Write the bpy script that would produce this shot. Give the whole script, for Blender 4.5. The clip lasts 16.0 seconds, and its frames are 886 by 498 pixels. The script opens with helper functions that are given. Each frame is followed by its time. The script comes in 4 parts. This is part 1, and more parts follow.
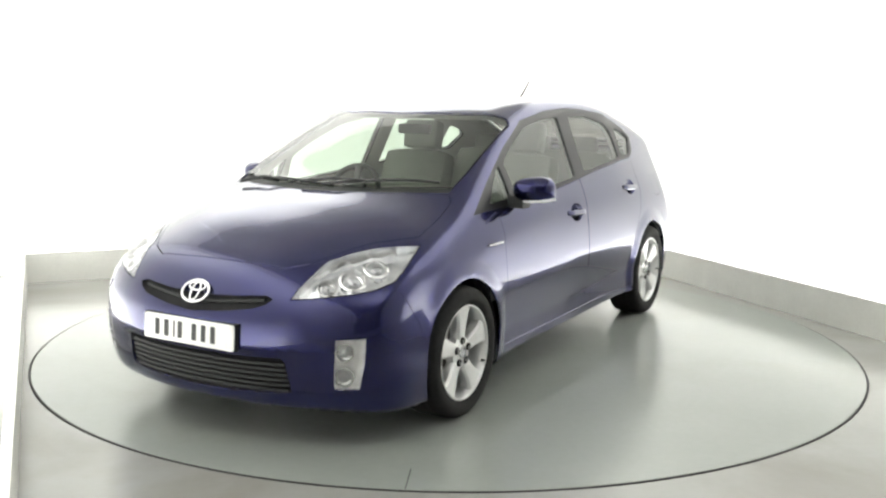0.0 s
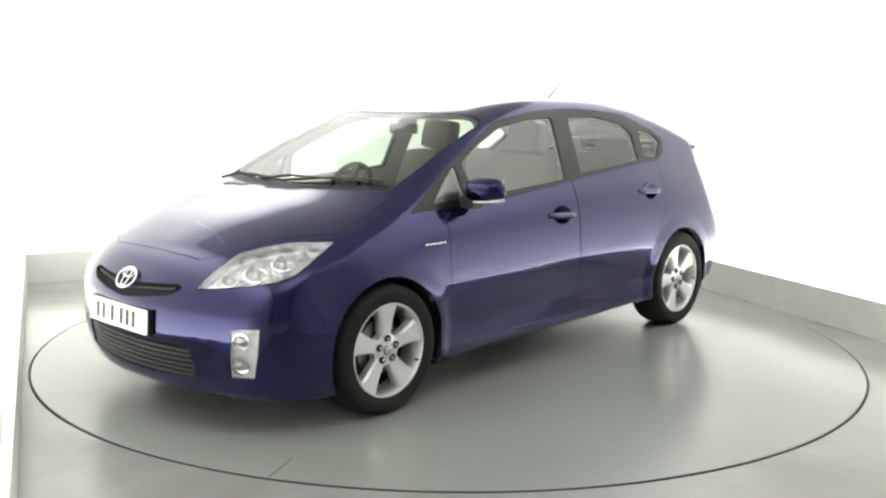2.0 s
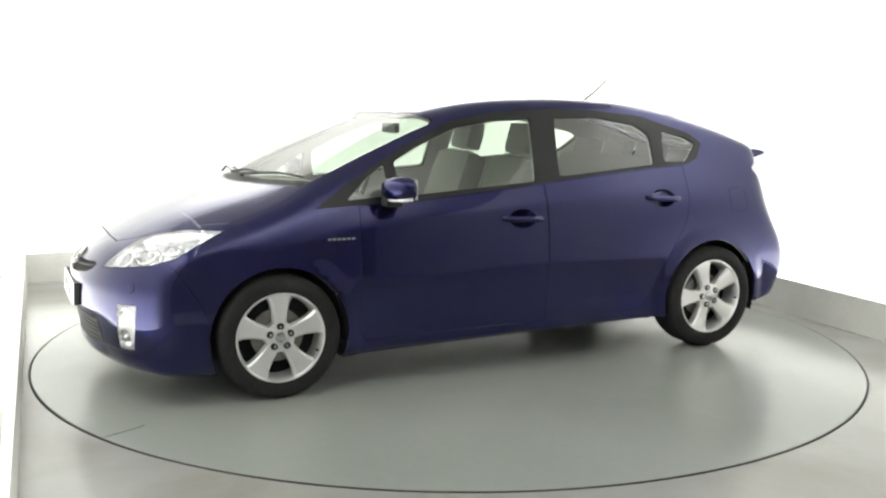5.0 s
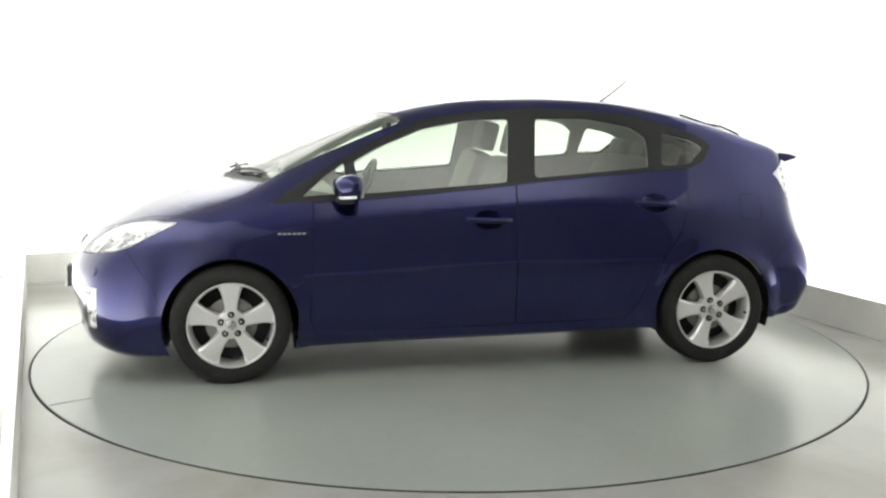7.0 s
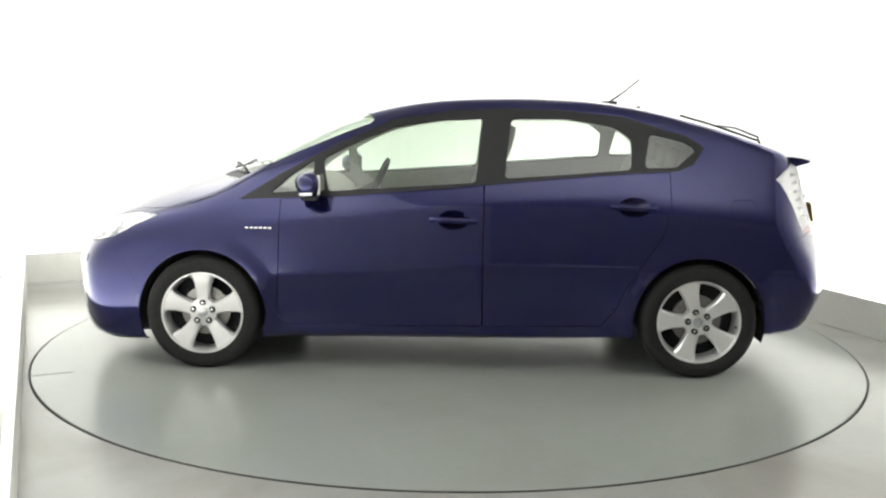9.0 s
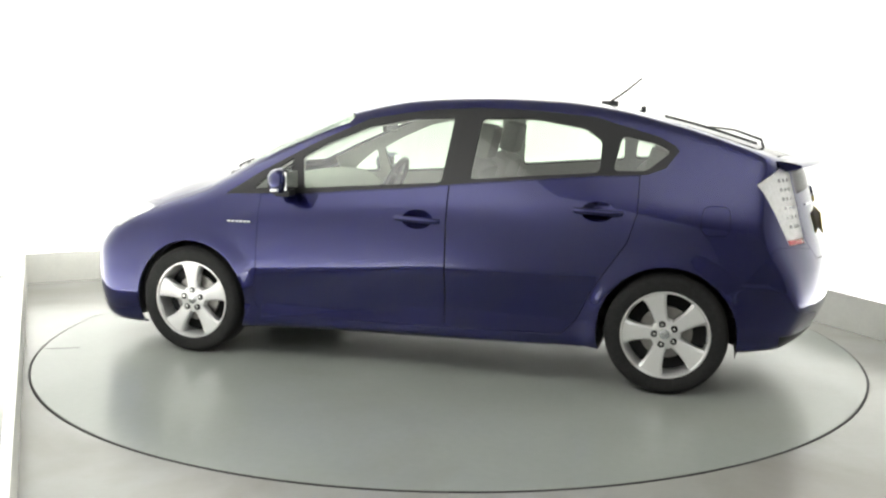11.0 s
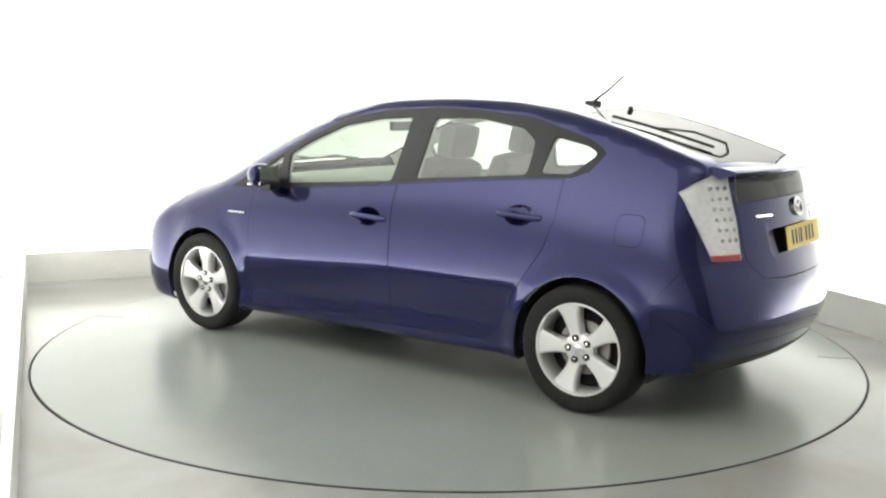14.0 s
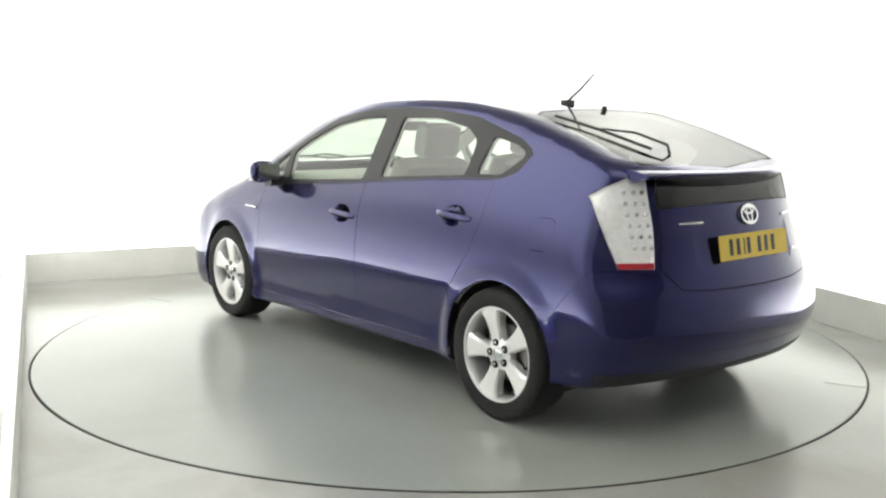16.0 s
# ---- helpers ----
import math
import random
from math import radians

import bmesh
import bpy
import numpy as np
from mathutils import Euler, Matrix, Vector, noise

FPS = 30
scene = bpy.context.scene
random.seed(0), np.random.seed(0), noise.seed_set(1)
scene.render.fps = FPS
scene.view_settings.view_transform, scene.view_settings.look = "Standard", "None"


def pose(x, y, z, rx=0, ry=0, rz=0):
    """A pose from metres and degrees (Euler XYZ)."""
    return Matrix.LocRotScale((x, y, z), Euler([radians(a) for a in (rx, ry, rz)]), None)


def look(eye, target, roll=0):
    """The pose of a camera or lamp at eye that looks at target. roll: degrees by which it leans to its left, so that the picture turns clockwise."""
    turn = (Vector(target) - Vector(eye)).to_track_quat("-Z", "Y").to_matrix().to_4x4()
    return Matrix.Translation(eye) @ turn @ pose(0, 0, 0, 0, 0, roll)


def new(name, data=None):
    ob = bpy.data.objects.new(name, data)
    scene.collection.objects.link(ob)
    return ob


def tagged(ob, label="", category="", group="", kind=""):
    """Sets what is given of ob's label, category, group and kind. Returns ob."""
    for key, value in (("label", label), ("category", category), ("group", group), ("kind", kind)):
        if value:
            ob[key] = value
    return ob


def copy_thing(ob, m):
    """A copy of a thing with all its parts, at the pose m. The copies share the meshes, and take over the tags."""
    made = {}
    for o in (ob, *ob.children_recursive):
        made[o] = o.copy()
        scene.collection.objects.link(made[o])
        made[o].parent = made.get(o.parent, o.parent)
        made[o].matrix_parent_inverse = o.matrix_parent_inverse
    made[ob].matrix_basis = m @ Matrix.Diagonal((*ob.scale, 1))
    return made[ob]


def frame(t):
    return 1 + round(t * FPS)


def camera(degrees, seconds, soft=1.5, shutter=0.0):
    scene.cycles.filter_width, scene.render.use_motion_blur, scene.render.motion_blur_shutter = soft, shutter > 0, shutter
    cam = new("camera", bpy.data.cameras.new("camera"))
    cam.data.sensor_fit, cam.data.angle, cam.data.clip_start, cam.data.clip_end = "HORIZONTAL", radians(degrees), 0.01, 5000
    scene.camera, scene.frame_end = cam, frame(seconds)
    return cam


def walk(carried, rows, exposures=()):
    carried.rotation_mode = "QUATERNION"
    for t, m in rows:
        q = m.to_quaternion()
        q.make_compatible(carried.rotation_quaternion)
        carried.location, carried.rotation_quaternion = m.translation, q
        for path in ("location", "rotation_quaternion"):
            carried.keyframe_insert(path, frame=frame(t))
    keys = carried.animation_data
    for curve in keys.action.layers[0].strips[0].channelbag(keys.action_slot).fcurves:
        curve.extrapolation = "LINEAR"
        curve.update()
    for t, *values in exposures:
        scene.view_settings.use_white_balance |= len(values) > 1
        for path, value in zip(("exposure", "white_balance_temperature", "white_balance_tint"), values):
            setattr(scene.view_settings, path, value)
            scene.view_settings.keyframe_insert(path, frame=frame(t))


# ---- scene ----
# One fixed camera; the turntable carries the car round.
cam = camera(49.84, 16.0, 2.3)
CAM = Matrix.Translation((0, 0, 1.473)) @ pose(0, 0, 0, 90 - 8.788) @ pose(0, 0, 0, 0, 0, 0.70)
walk(cam, [(0, CAM), (16.0, CAM)])

# ---- light ----
EXPOSURE = -0.10
scene.view_settings.exposure = EXPOSURE
world = bpy.data.worlds.new("studio_world")
scene.world = world
world.use_nodes = True
world.node_tree.nodes["Background"].inputs["Color"].default_value = (1, 1, 1, 1)
world.node_tree.nodes["Background"].inputs["Strength"].default_value = 0.1


def area_lamp(name, m, sx, sy, watts, colour=(1, 1, 0.97)):
    data = bpy.data.lights.new(name, "AREA")
    data.shape, data.size, data.size_y, data.energy, data.color = "RECTANGLE", sx, sy, watts, colour
    ob = new(name, data)
    ob.matrix_world = m
    return ob


# ---- materials ----
def material(name, colour, rough=0.5, metal=0.0, coat=0.0, grain=0.0, grain_scale=40.0, blotch=0.0, blotch_scale=2.0,
             bump=0.0, rough_var=0.0, stain=0.0, spec=0.5, emit=0.0, coat_rough=0.03):
    """A Principled material whose colour and gloss vary at two scales."""
    mat = bpy.data.materials.new(name)
    mat.use_nodes = True
    nt = mat.node_tree
    b = nt.nodes["Principled BSDF"]
    b.inputs["Base Color"].default_value = (*colour, 1)
    b.inputs["Roughness"].default_value = rough
    b.inputs["Metallic"].default_value = metal
    b.inputs["Specular IOR Level"].default_value = spec
    b.inputs["Coat Weight"].default_value = coat
    b.inputs["Coat Roughness"].default_value = coat_rough
    if emit:
        b.inputs["Emission Color"].default_value = (*colour, 1)
        b.inputs["Emission Strength"].default_value = emit
    if grain or blotch or bump or rough_var or stain:
        tex = nt.nodes.new("ShaderNodeTexCoord")
        fine = nt.nodes.new("ShaderNodeTexNoise")
        fine.inputs["Scale"].default_value = grain_scale
        fine.inputs["Detail"].default_value = 4
        wide = nt.nodes.new("ShaderNodeTexNoise")
        wide.inputs["Scale"].default_value = blotch_scale
        wide.inputs["Detail"].default_value = 5
        for n in (fine, wide):
            nt.links.new(tex.outputs["Object"], n.inputs["Vector"])
        last = None
        for n, amount in ((fine, grain), (wide, blotch)):
            if not amount:
                continue
            ramp = nt.nodes.new("ShaderNodeMapRange")
            ramp.inputs["From Min"].default_value, ramp.inputs["From Max"].default_value = 0.3, 0.7
            ramp.inputs["To Min"].default_value, ramp.inputs["To Max"].default_value = 1 - amount, 1 + amount
            nt.links.new(n.outputs["Fac"], ramp.inputs["Value"])
            mul = nt.nodes.new("ShaderNodeVectorMath")
            mul.operation = "SCALE"
            if last is None:
                mul.inputs[0].default_value = colour
            else:
                nt.links.new(last, mul.inputs[0])
            nt.links.new(ramp.outputs["Result"], mul.inputs["Scale"])
            last = mul.outputs["Vector"]
        if stain:
            dirt = nt.nodes.new("ShaderNodeTexNoise")
            dirt.inputs["Scale"].default_value, dirt.inputs["Detail"].default_value, dirt.inputs["Distortion"].default_value = 0.9, 7, 0.6
            nt.links.new(tex.outputs["Object"], dirt.inputs["Vector"])
            amount = nt.nodes.new("ShaderNodeMapRange")
            amount.inputs["From Min"].default_value, amount.inputs["From Max"].default_value = 0.50, 0.74
            amount.inputs["To Max"].default_value = stain
            nt.links.new(dirt.outputs["Fac"], amount.inputs["Value"])
            mix = nt.nodes.new("ShaderNodeMix")
            mix.data_type = "RGBA"
            mix.inputs[7].default_value = (0.21, 0.185, 0.15, 1)
            nt.links.new(amount.outputs["Result"], mix.inputs[0])
            nt.links.new(last, mix.inputs[6])
            last = mix.outputs[2]
        if last is not None:
            nt.links.new(last, b.inputs["Base Color"])
        if rough_var:
            rr = nt.nodes.new("ShaderNodeMapRange")
            rr.inputs["From Min"].default_value, rr.inputs["From Max"].default_value = 0.3, 0.7
            rr.inputs["To Min"].default_value = max(0.02, rough - rough_var)
            rr.inputs["To Max"].default_value = rough + rough_var
            nt.links.new(wide.outputs["Fac"], rr.inputs["Value"])
            nt.links.new(rr.outputs["Result"], b.inputs["Roughness"])
        if bump:
            bp = nt.nodes.new("ShaderNodeBump")
            bp.inputs["Strength"].default_value = bump
            bp.inputs["Distance"].default_value = 0.002
            nt.links.new(fine.outputs["Fac"], bp.inputs["Height"])
            nt.links.new(bp.outputs["Normal"], b.inputs["Normal"])
    return mat


def glass_material(name, tint, floor_gloss=0.08):
    """A thin pane: tinted see-through with a mirror gloss."""
    mat = bpy.data.materials.new(name)
    mat.use_nodes = True
    nt = mat.node_tree
    nt.nodes.clear()
    out = nt.nodes.new("ShaderNodeOutputMaterial")
    clear = nt.nodes.new("ShaderNodeBsdfTransparent")
    clear.inputs["Color"].default_value = (*tint, 1)
    gloss = nt.nodes.new("ShaderNodeBsdfGlossy")
    gloss.inputs["Roughness"].default_value = 0.03
    # gloss of a pane with two faces: weak when faced, strong at a grazing angle
    facing = nt.nodes.new("ShaderNodeLayerWeight")
    facing.inputs["Blend"].default_value = 0.5
    power = nt.nodes.new("ShaderNodeMath")
    power.operation = "POWER"
    power.inputs[1].default_value = 5.0
    nt.links.new(facing.outputs["Facing"], power.inputs[0])
    fres = nt.nodes.new("ShaderNodeMath")
    fres.operation = "MULTIPLY_ADD"
    fres.inputs[1].default_value, fres.inputs[2].default_value = 0.9 - floor_gloss, floor_gloss
    nt.links.new(power.outputs[0], fres.inputs[0])
    mix = nt.nodes.new("ShaderNodeMixShader")
    nt.links.new(fres.outputs[0], mix.inputs["Fac"])
    nt.links.new(clear.outputs["BSDF"], mix.inputs[1])
    nt.links.new(gloss.outputs["BSDF"], mix.inputs[2])
    nt.links.new(mix.outputs["Shader"], out.inputs["Surface"])
    return mat


WALL = material("white_wall_paint", (0.86, 0.86, 0.84), 0.7, blotch=0.02, grain=0.01, grain_scale=120, bump=0.05)
# dimness of the ceiling is put into its colour, for dark reflections
DIM = material("dim_ceiling_tone", (0.34, 0.34, 0.33), 0.8, blotch=0.1)
# grey of the added end wall sets how dark the car's reflections get
END = material("grey_end_wall_tone", (0.33, 0.33, 0.33), 0.8, blotch=0.05)
KERB = material("off_white_kerb_paint", (0.80, 0.80, 0.755), 0.5, blotch=0.05, grain=0.02, blotch_scale=3)
FLOOR = material("grey_floor_paint", (0.32, 0.32, 0.305), 0.22, stain=0.55, blotch=0.05, blotch_scale=0.8, grain=0.015, grain_scale=25, rough_var=0.03)
TABLE = material("grey_turntable_paint", (0.305, 0.325, 0.307), 0.21, stain=0.25, blotch=0.05, blotch_scale=0.7, grain=0.015, grain_scale=25, rough_var=0.03)
GAP = material("dark_joint_steel", (0.03, 0.03, 0.03), 0.6)
PAINT = material("blue_violet_metallic_paint", (0.0118, 0.0128, 0.080), 0.22, metal=0.85, coat=0.9, spec=0.0, grain=0.10, grain_scale=900)
RUBBER = material("black_tyre_rubber", (0.017, 0.017, 0.017), 0.8, grain=0.2, grain_scale=60, bump=0.3, spec=0.3)
ALLOY = material("silver_alloy", (0.80, 0.80, 0.80), 0.32, metal=0.65, grain=0.04, grain_scale=200)
BLACK = material("black_plastic", (0.016, 0.018, 0.018), 0.55, grain=0.15, grain_scale=150, bump=0.1)


# ---- builders ----
def mesh_of(name, verts, faces, mat, smooth=False):
    me = bpy.data.meshes.new(name)
    me.from_pydata([tuple(v) for v in verts], [], [tuple(f) for f in faces])
    me.materials.append(mat)
    if smooth:
        me.polygons.foreach_set("use_smooth", [True] * len(me.polygons))
    me.update()
    return me


def part(name, bm, mat, parent, label="", smooth=False, bevel=0.0):
    """Link a bmesh as one mesh object under a thing or part."""
    if bevel:
        bmesh.ops.bevel(bm, geom=[e for e in bm.edges if e.is_manifold and e.calc_face_angle(0) > 0.5], offset=bevel, segments=2,
                        profile=0.7, affect="EDGES", clamp_overlap=True)
    bmesh.ops.recalc_face_normals(bm, faces=bm.faces)
    me = bpy.data.meshes.new(name)
    bm.to_mesh(me)
    bm.free()
    me.materials.append(mat)
    if smooth:
        me.polygons.foreach_set("use_smooth", [True] * len(me.polygons))
        me.set_sharp_from_angle(angle=radians(38))
    ob = new(name, me)
    ob.parent = parent
    if label:
        ob["label"] = label
    return ob


def box(bm, x0, x1, y0, y1, z0, z1, m=None):
    vs = [bm.verts.new(Vector((x, y, z)) if m is None else m @ Vector((x, y, z))) for x in (x0, x1) for y in (y0, y1) for z in (z0, z1)]
    for f in ((0, 1, 3, 2), (4, 6, 7, 5), (0, 4, 5, 1), (2, 3, 7, 6), (0, 2, 6, 4), (1, 5, 7, 3)):
        bm.faces.new([vs[i] for i in f])
    return bm


def lathe(bm, profile, seg, m=None, closed=False):
    """Turn a profile of (radius, height along y) round the y axis."""
    m = m or Matrix()
    rings = []
    for r, h in profile:
        rings.append([bm.verts.new(m @ Vector((r * math.cos(2 * math.pi * i / seg), h, r * math.sin(2 * math.pi * i / seg)))) for i in range(seg)])
    pairs = list(zip(rings, rings[1:])) + ([(rings[-1], rings[0])] if closed else [])
    for a, b in pairs:
        for i in range(seg):
            bm.faces.new((a[i], a[(i + 1) % seg], b[(i + 1) % seg], b[i]))
    return rings


def prism(bm, outline, h0, h1, m=None):
    """Extrude a 2D outline (x, y) from h0 to h1 along z."""
    m = m or Matrix()
    lo = [bm.verts.new(m @ Vector((x, y, h0))) for x, y in outline]
    hi = [bm.verts.new(m @ Vector((x, y, h1))) for x, y in outline]
    n = len(outline)
    bm.faces.new(lo[::-1])
    bm.faces.new(hi)
    for i in range(n):
        bm.faces.new((lo[i], lo[(i + 1) % n], hi[(i + 1) % n], hi[i]))
    return bm


def tube(bm, path, r, seg=8, r_end=None):
    """A round rod along a path of points."""
    pts = [Vector(q) for q in path]
    rings = []
    for i, q in enumerate(pts):
        d = (pts[min(i + 1, len(pts) - 1)] - pts[max(i - 1, 0)]).normalized()
        a = d.orthogonal().normalized()
        if rings:
            a = (prev - prev.dot(d) * d).normalized()
        prev = a
        b = d.cross(a)
        rr = r if r_end is None else r + (r_end - r) * i / (len(pts) - 1)
        rings.append([bm.verts.new(q + rr * (math.cos(2 * math.pi * k / seg) * a + math.sin(2 * math.pi * k / seg) * b)) for k in range(seg)])
    for a, b in zip(rings, rings[1:]):
        for k in range(seg):
            bm.faces.new((a[k], a[(k + 1) % seg], b[(k + 1) % seg], b[k]))
    bm.faces.new(rings[0][::-1])
    bm.faces.new(rings[-1])
    return bm


# ---- the studio ----
CX, CY, RING = 0.0387, 5.912, 2.452
HEIGHT, KERB_H, KERB_T, WALL_D = 4.3, 0.235, 0.04, 0.45
FLOOR_Z = -0.005   # the turntable stands a little proud of the floor
A, B, C, D = [Vector(q) for q in ((-3.319, 7.479), (1.31, 9.66), (5.61, -1.0), (0.39, -1.27))]
MID = (A + B + C + D) / 4


def outward(p, q):
    d = (q - p).normalized()
    n = Vector((d.y, -d.x))
    return n if n.dot(p - MID) > 0 else -n


def grown(dist):
    """The corners of the room's plan moved outwards by dist."""
    cs, res = [A, B, C, D], []
    for i in range(4):
        o, p, q = cs[i - 1], cs[i], cs[(i + 1) % 4]
        n1, n2 = outward(o, p), outward(p, q)
        s = (n1 + n2).normalized()
        res.append(p + s * dist / s.dot(n1))
    return res


def wall_strip(name, i, d0, d1, z0, z1, mat, label, category, bevel=0.0):
    g0, g1 = grown(d0), grown(d1)
    j = (i + 1) % 4
    bm = bmesh.new()
    prism(bm, [g0[i], g0[j], g1[j], g1[i]], z0, z1)
    return tagged(part(name, bm, mat, None, bevel=bevel), label, category, kind="structure")


# the south wall is added unseen behind the camera, darker than the rest
for i, side in enumerate(("north", "east", "south", "west")):
    wall_strip("wall_" + side, i, WALL_D, WALL_D + 0.12, -0.02, HEIGHT, WALL if side != "south" else END, "white painted studio wall, brightly lit" if side != "south" else "unseen end wall added to close the studio, grey for dark reflections", "wall")
    wall_strip("kerb_" + side, i, 0.0, KERB_T, -0.02, KERB_H, KERB, "low off-white painted kerb that hides the wall lights", "kerb", 0.008)

# ceiling out of view; its grey stands in for weak light up there
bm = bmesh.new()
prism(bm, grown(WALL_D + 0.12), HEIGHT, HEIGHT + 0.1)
tagged(part("ceiling", bm, DIM, None), "unseen studio ceiling, toned grey to look dimly lit in reflections", "ceiling", kind="structure")

# floor with a round pit for the turntable
bm = bmesh.new()
N = 160
g = grown(WALL_D + 0.12)
outer = []
for i in range(N):
    a = 2 * math.pi * i / N
    d = Vector((math.cos(a), math.sin(a)))
    best = 1e9
    for k in range(4):
        p, q = g[k], g[(k + 1) % 4]
        n = outward(p, q)
        dn = d.dot(n)
        if dn > 1e-6:
            best = min(best, (p - Vector((CX, CY))).dot(n) / dn)
    outer.append(Vector((CX, CY)) + d * best)
inner = [Vector((CX + (RING + 0.003) * math.cos(2 * math.pi * i / N), CY + (RING + 0.003) * math.sin(2 * math.pi * i / N))) for i in range(N)]
top = [[bm.verts.new((q.x, q.y, FLOOR_Z)) for q in ring] for ring in (outer, inner)]
low = [bm.verts.new((q.x, q.y, -0.12)) for q in inner]
for i in range(N):
    j = (i + 1) % N
    bm.faces.new((top[0][i], top[0][j], top[1][j], top[1][i]))
    bm.faces.new((top[1][i], top[1][j], low[j], low[i]))
bm.faces.new(low)
tagged(part("floor", bm, FLOOR, None), "grey painted studio floor, softly glossy", "floor", kind="structure")

turntable = tagged(new("turntable"), "round grey turntable flush with the floor, thin dark joint", "turntable")
turntable.location = (CX, CY, 0)
bm = bmesh.new()
lathe(bm, [(0.0001, 0.0), (1.2, 0.0), (RING - 0.012, 0.0), (RING - 0.008, -0.004), (RING - 0.008, -0.1)], N, pose(0, 0, 0, 90))
part("deck", bm, TABLE, turntable, smooth=True)
bm = bmesh.new()
lathe(bm, [(RING - 0.0078, -0.0015), (RING - 0.005, -0.0025), (RING - 0.005, -0.016), (RING + 0.0025, -0.016), (RING + 0.0025, -0.1), (RING - 0.0078, -0.1)], N, pose(0, 0, 0, 90), True)
part("joint_ring", bm, GAP, turntable, "dark steel edge and joint ring")

for ang in (26.0, 206.0):
    bm = bmesh.new()
    box(bm, RING - 0.22, RING - 0.014, -0.002, 0.002, -0.003, 0.0012, pose(0, 0, 0, 0, 0, ang))
    part("deck_seam", bm, GAP, turntable, "short dark seam in the deck")

# lights that wash the white walls: wide panels under the ceiling, and strips in the trough behind the kerb


def side_of(i, off, share):
    g = grown(off)
    p, q = g[i], g[(i + 1) % 4]
    p, q = p.lerp(q, share[0]), p.lerp(q, share[1])
    return (p + q) / 2, (q - p).length, outward(PLAN[i], PLAN[(i + 1) % 4])


def wall_washer(name, i, share, watts):
    mid, length, n = side_of(i, -0.3, share)
    area_lamp(name, look((mid.x, mid.y, 3.2), (mid.x + n.x, mid.y + n.y, 2.95)), length, 1.6, watts)


def trough_light(name, i, share, watts):
    mid, length, n = side_of(i, 0.22, share)
    area_lamp(name, look((mid.x, mid.y, 0.05), (mid.x + n.x * 0.3, mid.y + n.y * 0.3, 1.05)), length, 0.2, watts)


PLAN = [A, B, C, D]
wall_washer("wall_light_north", 0, (0.0, 1.0), 105)
wall_washer("wall_light_east", 1, (0.0, 0.52), 106)
wall_washer("wall_light_west", 3, (0.33, 0.97), 118)
# added fill over the studio's near end: shines up, thrown back by the ceiling
area_lamp("ceiling_fill", pose(1.75, 1.6, 3.2, 180), 3.6, 0.8, 200)
trough_light("trough_light_north", 0, (0.02, 0.98), 75)
trough_light("trough_light_east", 1, (0.02, 0.50), 86)
trough_light("trough_light_west", 3, (0.42, 0.98), 90)


# ---- the car: x forwards, y to its left, z up, the middle of the wheelbase at x = 0 ----
def spline(knots):
    """A smooth monotone curve through (x, value) knots."""
    ks = sorted(knots)
    X, V = np.array([k[0] for k in ks]), np.array([k[1] for k in ks])
    h, d = np.diff(X), np.diff(V) / np.diff(X)
    m = np.zeros(len(X))
    m[0], m[-1] = d[0], d[-1]
    for i in range(1, len(X) - 1):
        if d[i - 1] * d[i] > 0:
            w1, w2 = 2 * h[i] + h[i - 1], h[i] + 2 * h[i - 1]
            m[i] = (w1 + w2) / (w1 / d[i - 1] + w2 / d[i])

    def at(x):
        x = np.clip(x, X[0], X[-1])
        i = np.clip(np.searchsorted(X, x) - 1, 0, len(h) - 1)
        s = (x - X[i]) / h[i]
        return ((1 + 2 * s) * (1 - s) ** 2 * V[i] + s * (1 - s) ** 2 * h[i] * m[i] + s * s * (3 - 2 * s) * V[i + 1]
                + s * s * (s - 1) * h[i] * m[i + 1])
    return at


TOP = spline([(2.35, 0.60), (2.2, 0.705), (2.1, 0.782), (1.9, 0.876), (1.6, 0.977), (1.3, 1.06), (1.18, 1.112), (1.0, 1.212), (0.7, 1.353),
              (0.42, 1.45), (0.2, 1.482), (-0.1, 1.503), (-0.35, 1.507), (-0.7, 1.496), (-1.0, 1.462), (-1.4, 1.37), (-1.8, 1.246),
              (-2.05, 1.168), (-2.4, 1.10)])
DROP = spline([(2.3, 0.08), (1.9, 0.07), (1.5, 0.06), (1.15, 0.055), (0.8, 0.06), (0.4, 0.04), (0.1, 0.018), (-0.8, 0.014), (-1.5, 0.015), (-2.1, 0.025)])
EDGE = spline([(2.0, 0.08), (1.3, 0.09), (1.0, 0.15), (0.4, 0.15), (0.0, 0.09), (-1.0, 0.06), (-2.0, 0.045)])
FRONT = spline([(0.0, 2.04), (0.14, 2.15), (0.2, 2.205), (0.3, 2.235), (0.42, 2.25), (0.55, 2.243), (0.63, 2.215), (0.7, 2.17), (0.78, 2.095),
                (0.86, 1.975), (1.2, 1.5)])
REAR = spline([(0.0, -1.98), (0.22, -2.06), (0.33, -2.13), (0.48, -2.185), (0.62, -2.176), (0.75, -2.14), (0.9, -2.098), (1.05, -2.055),
               (1.15, -2.03), (1.5, -1.95)])
REAR_BOW = spline([(0.0, 0.12), (0.45, 0.12), (0.9, 0.18), (1.3, 0.19)])
BOTTOM = spline([(2.3, 0.19), (2.0, 0.165), (1.75, 0.15), (1.0, 0.175), (0.7, 0.185), (-0.95, 0.205), (-1.7, 0.24), (-2.2, 0.30)])
WIDE = spline([(2.4, 0.80), (2.1, 0.83), (1.7, 0.868), (1.2, 0.872), (0.0, 0.868), (-1.2, 0.872), (-1.7, 0.862), (-2.0, 0.835), (-2.3, 0.79)])
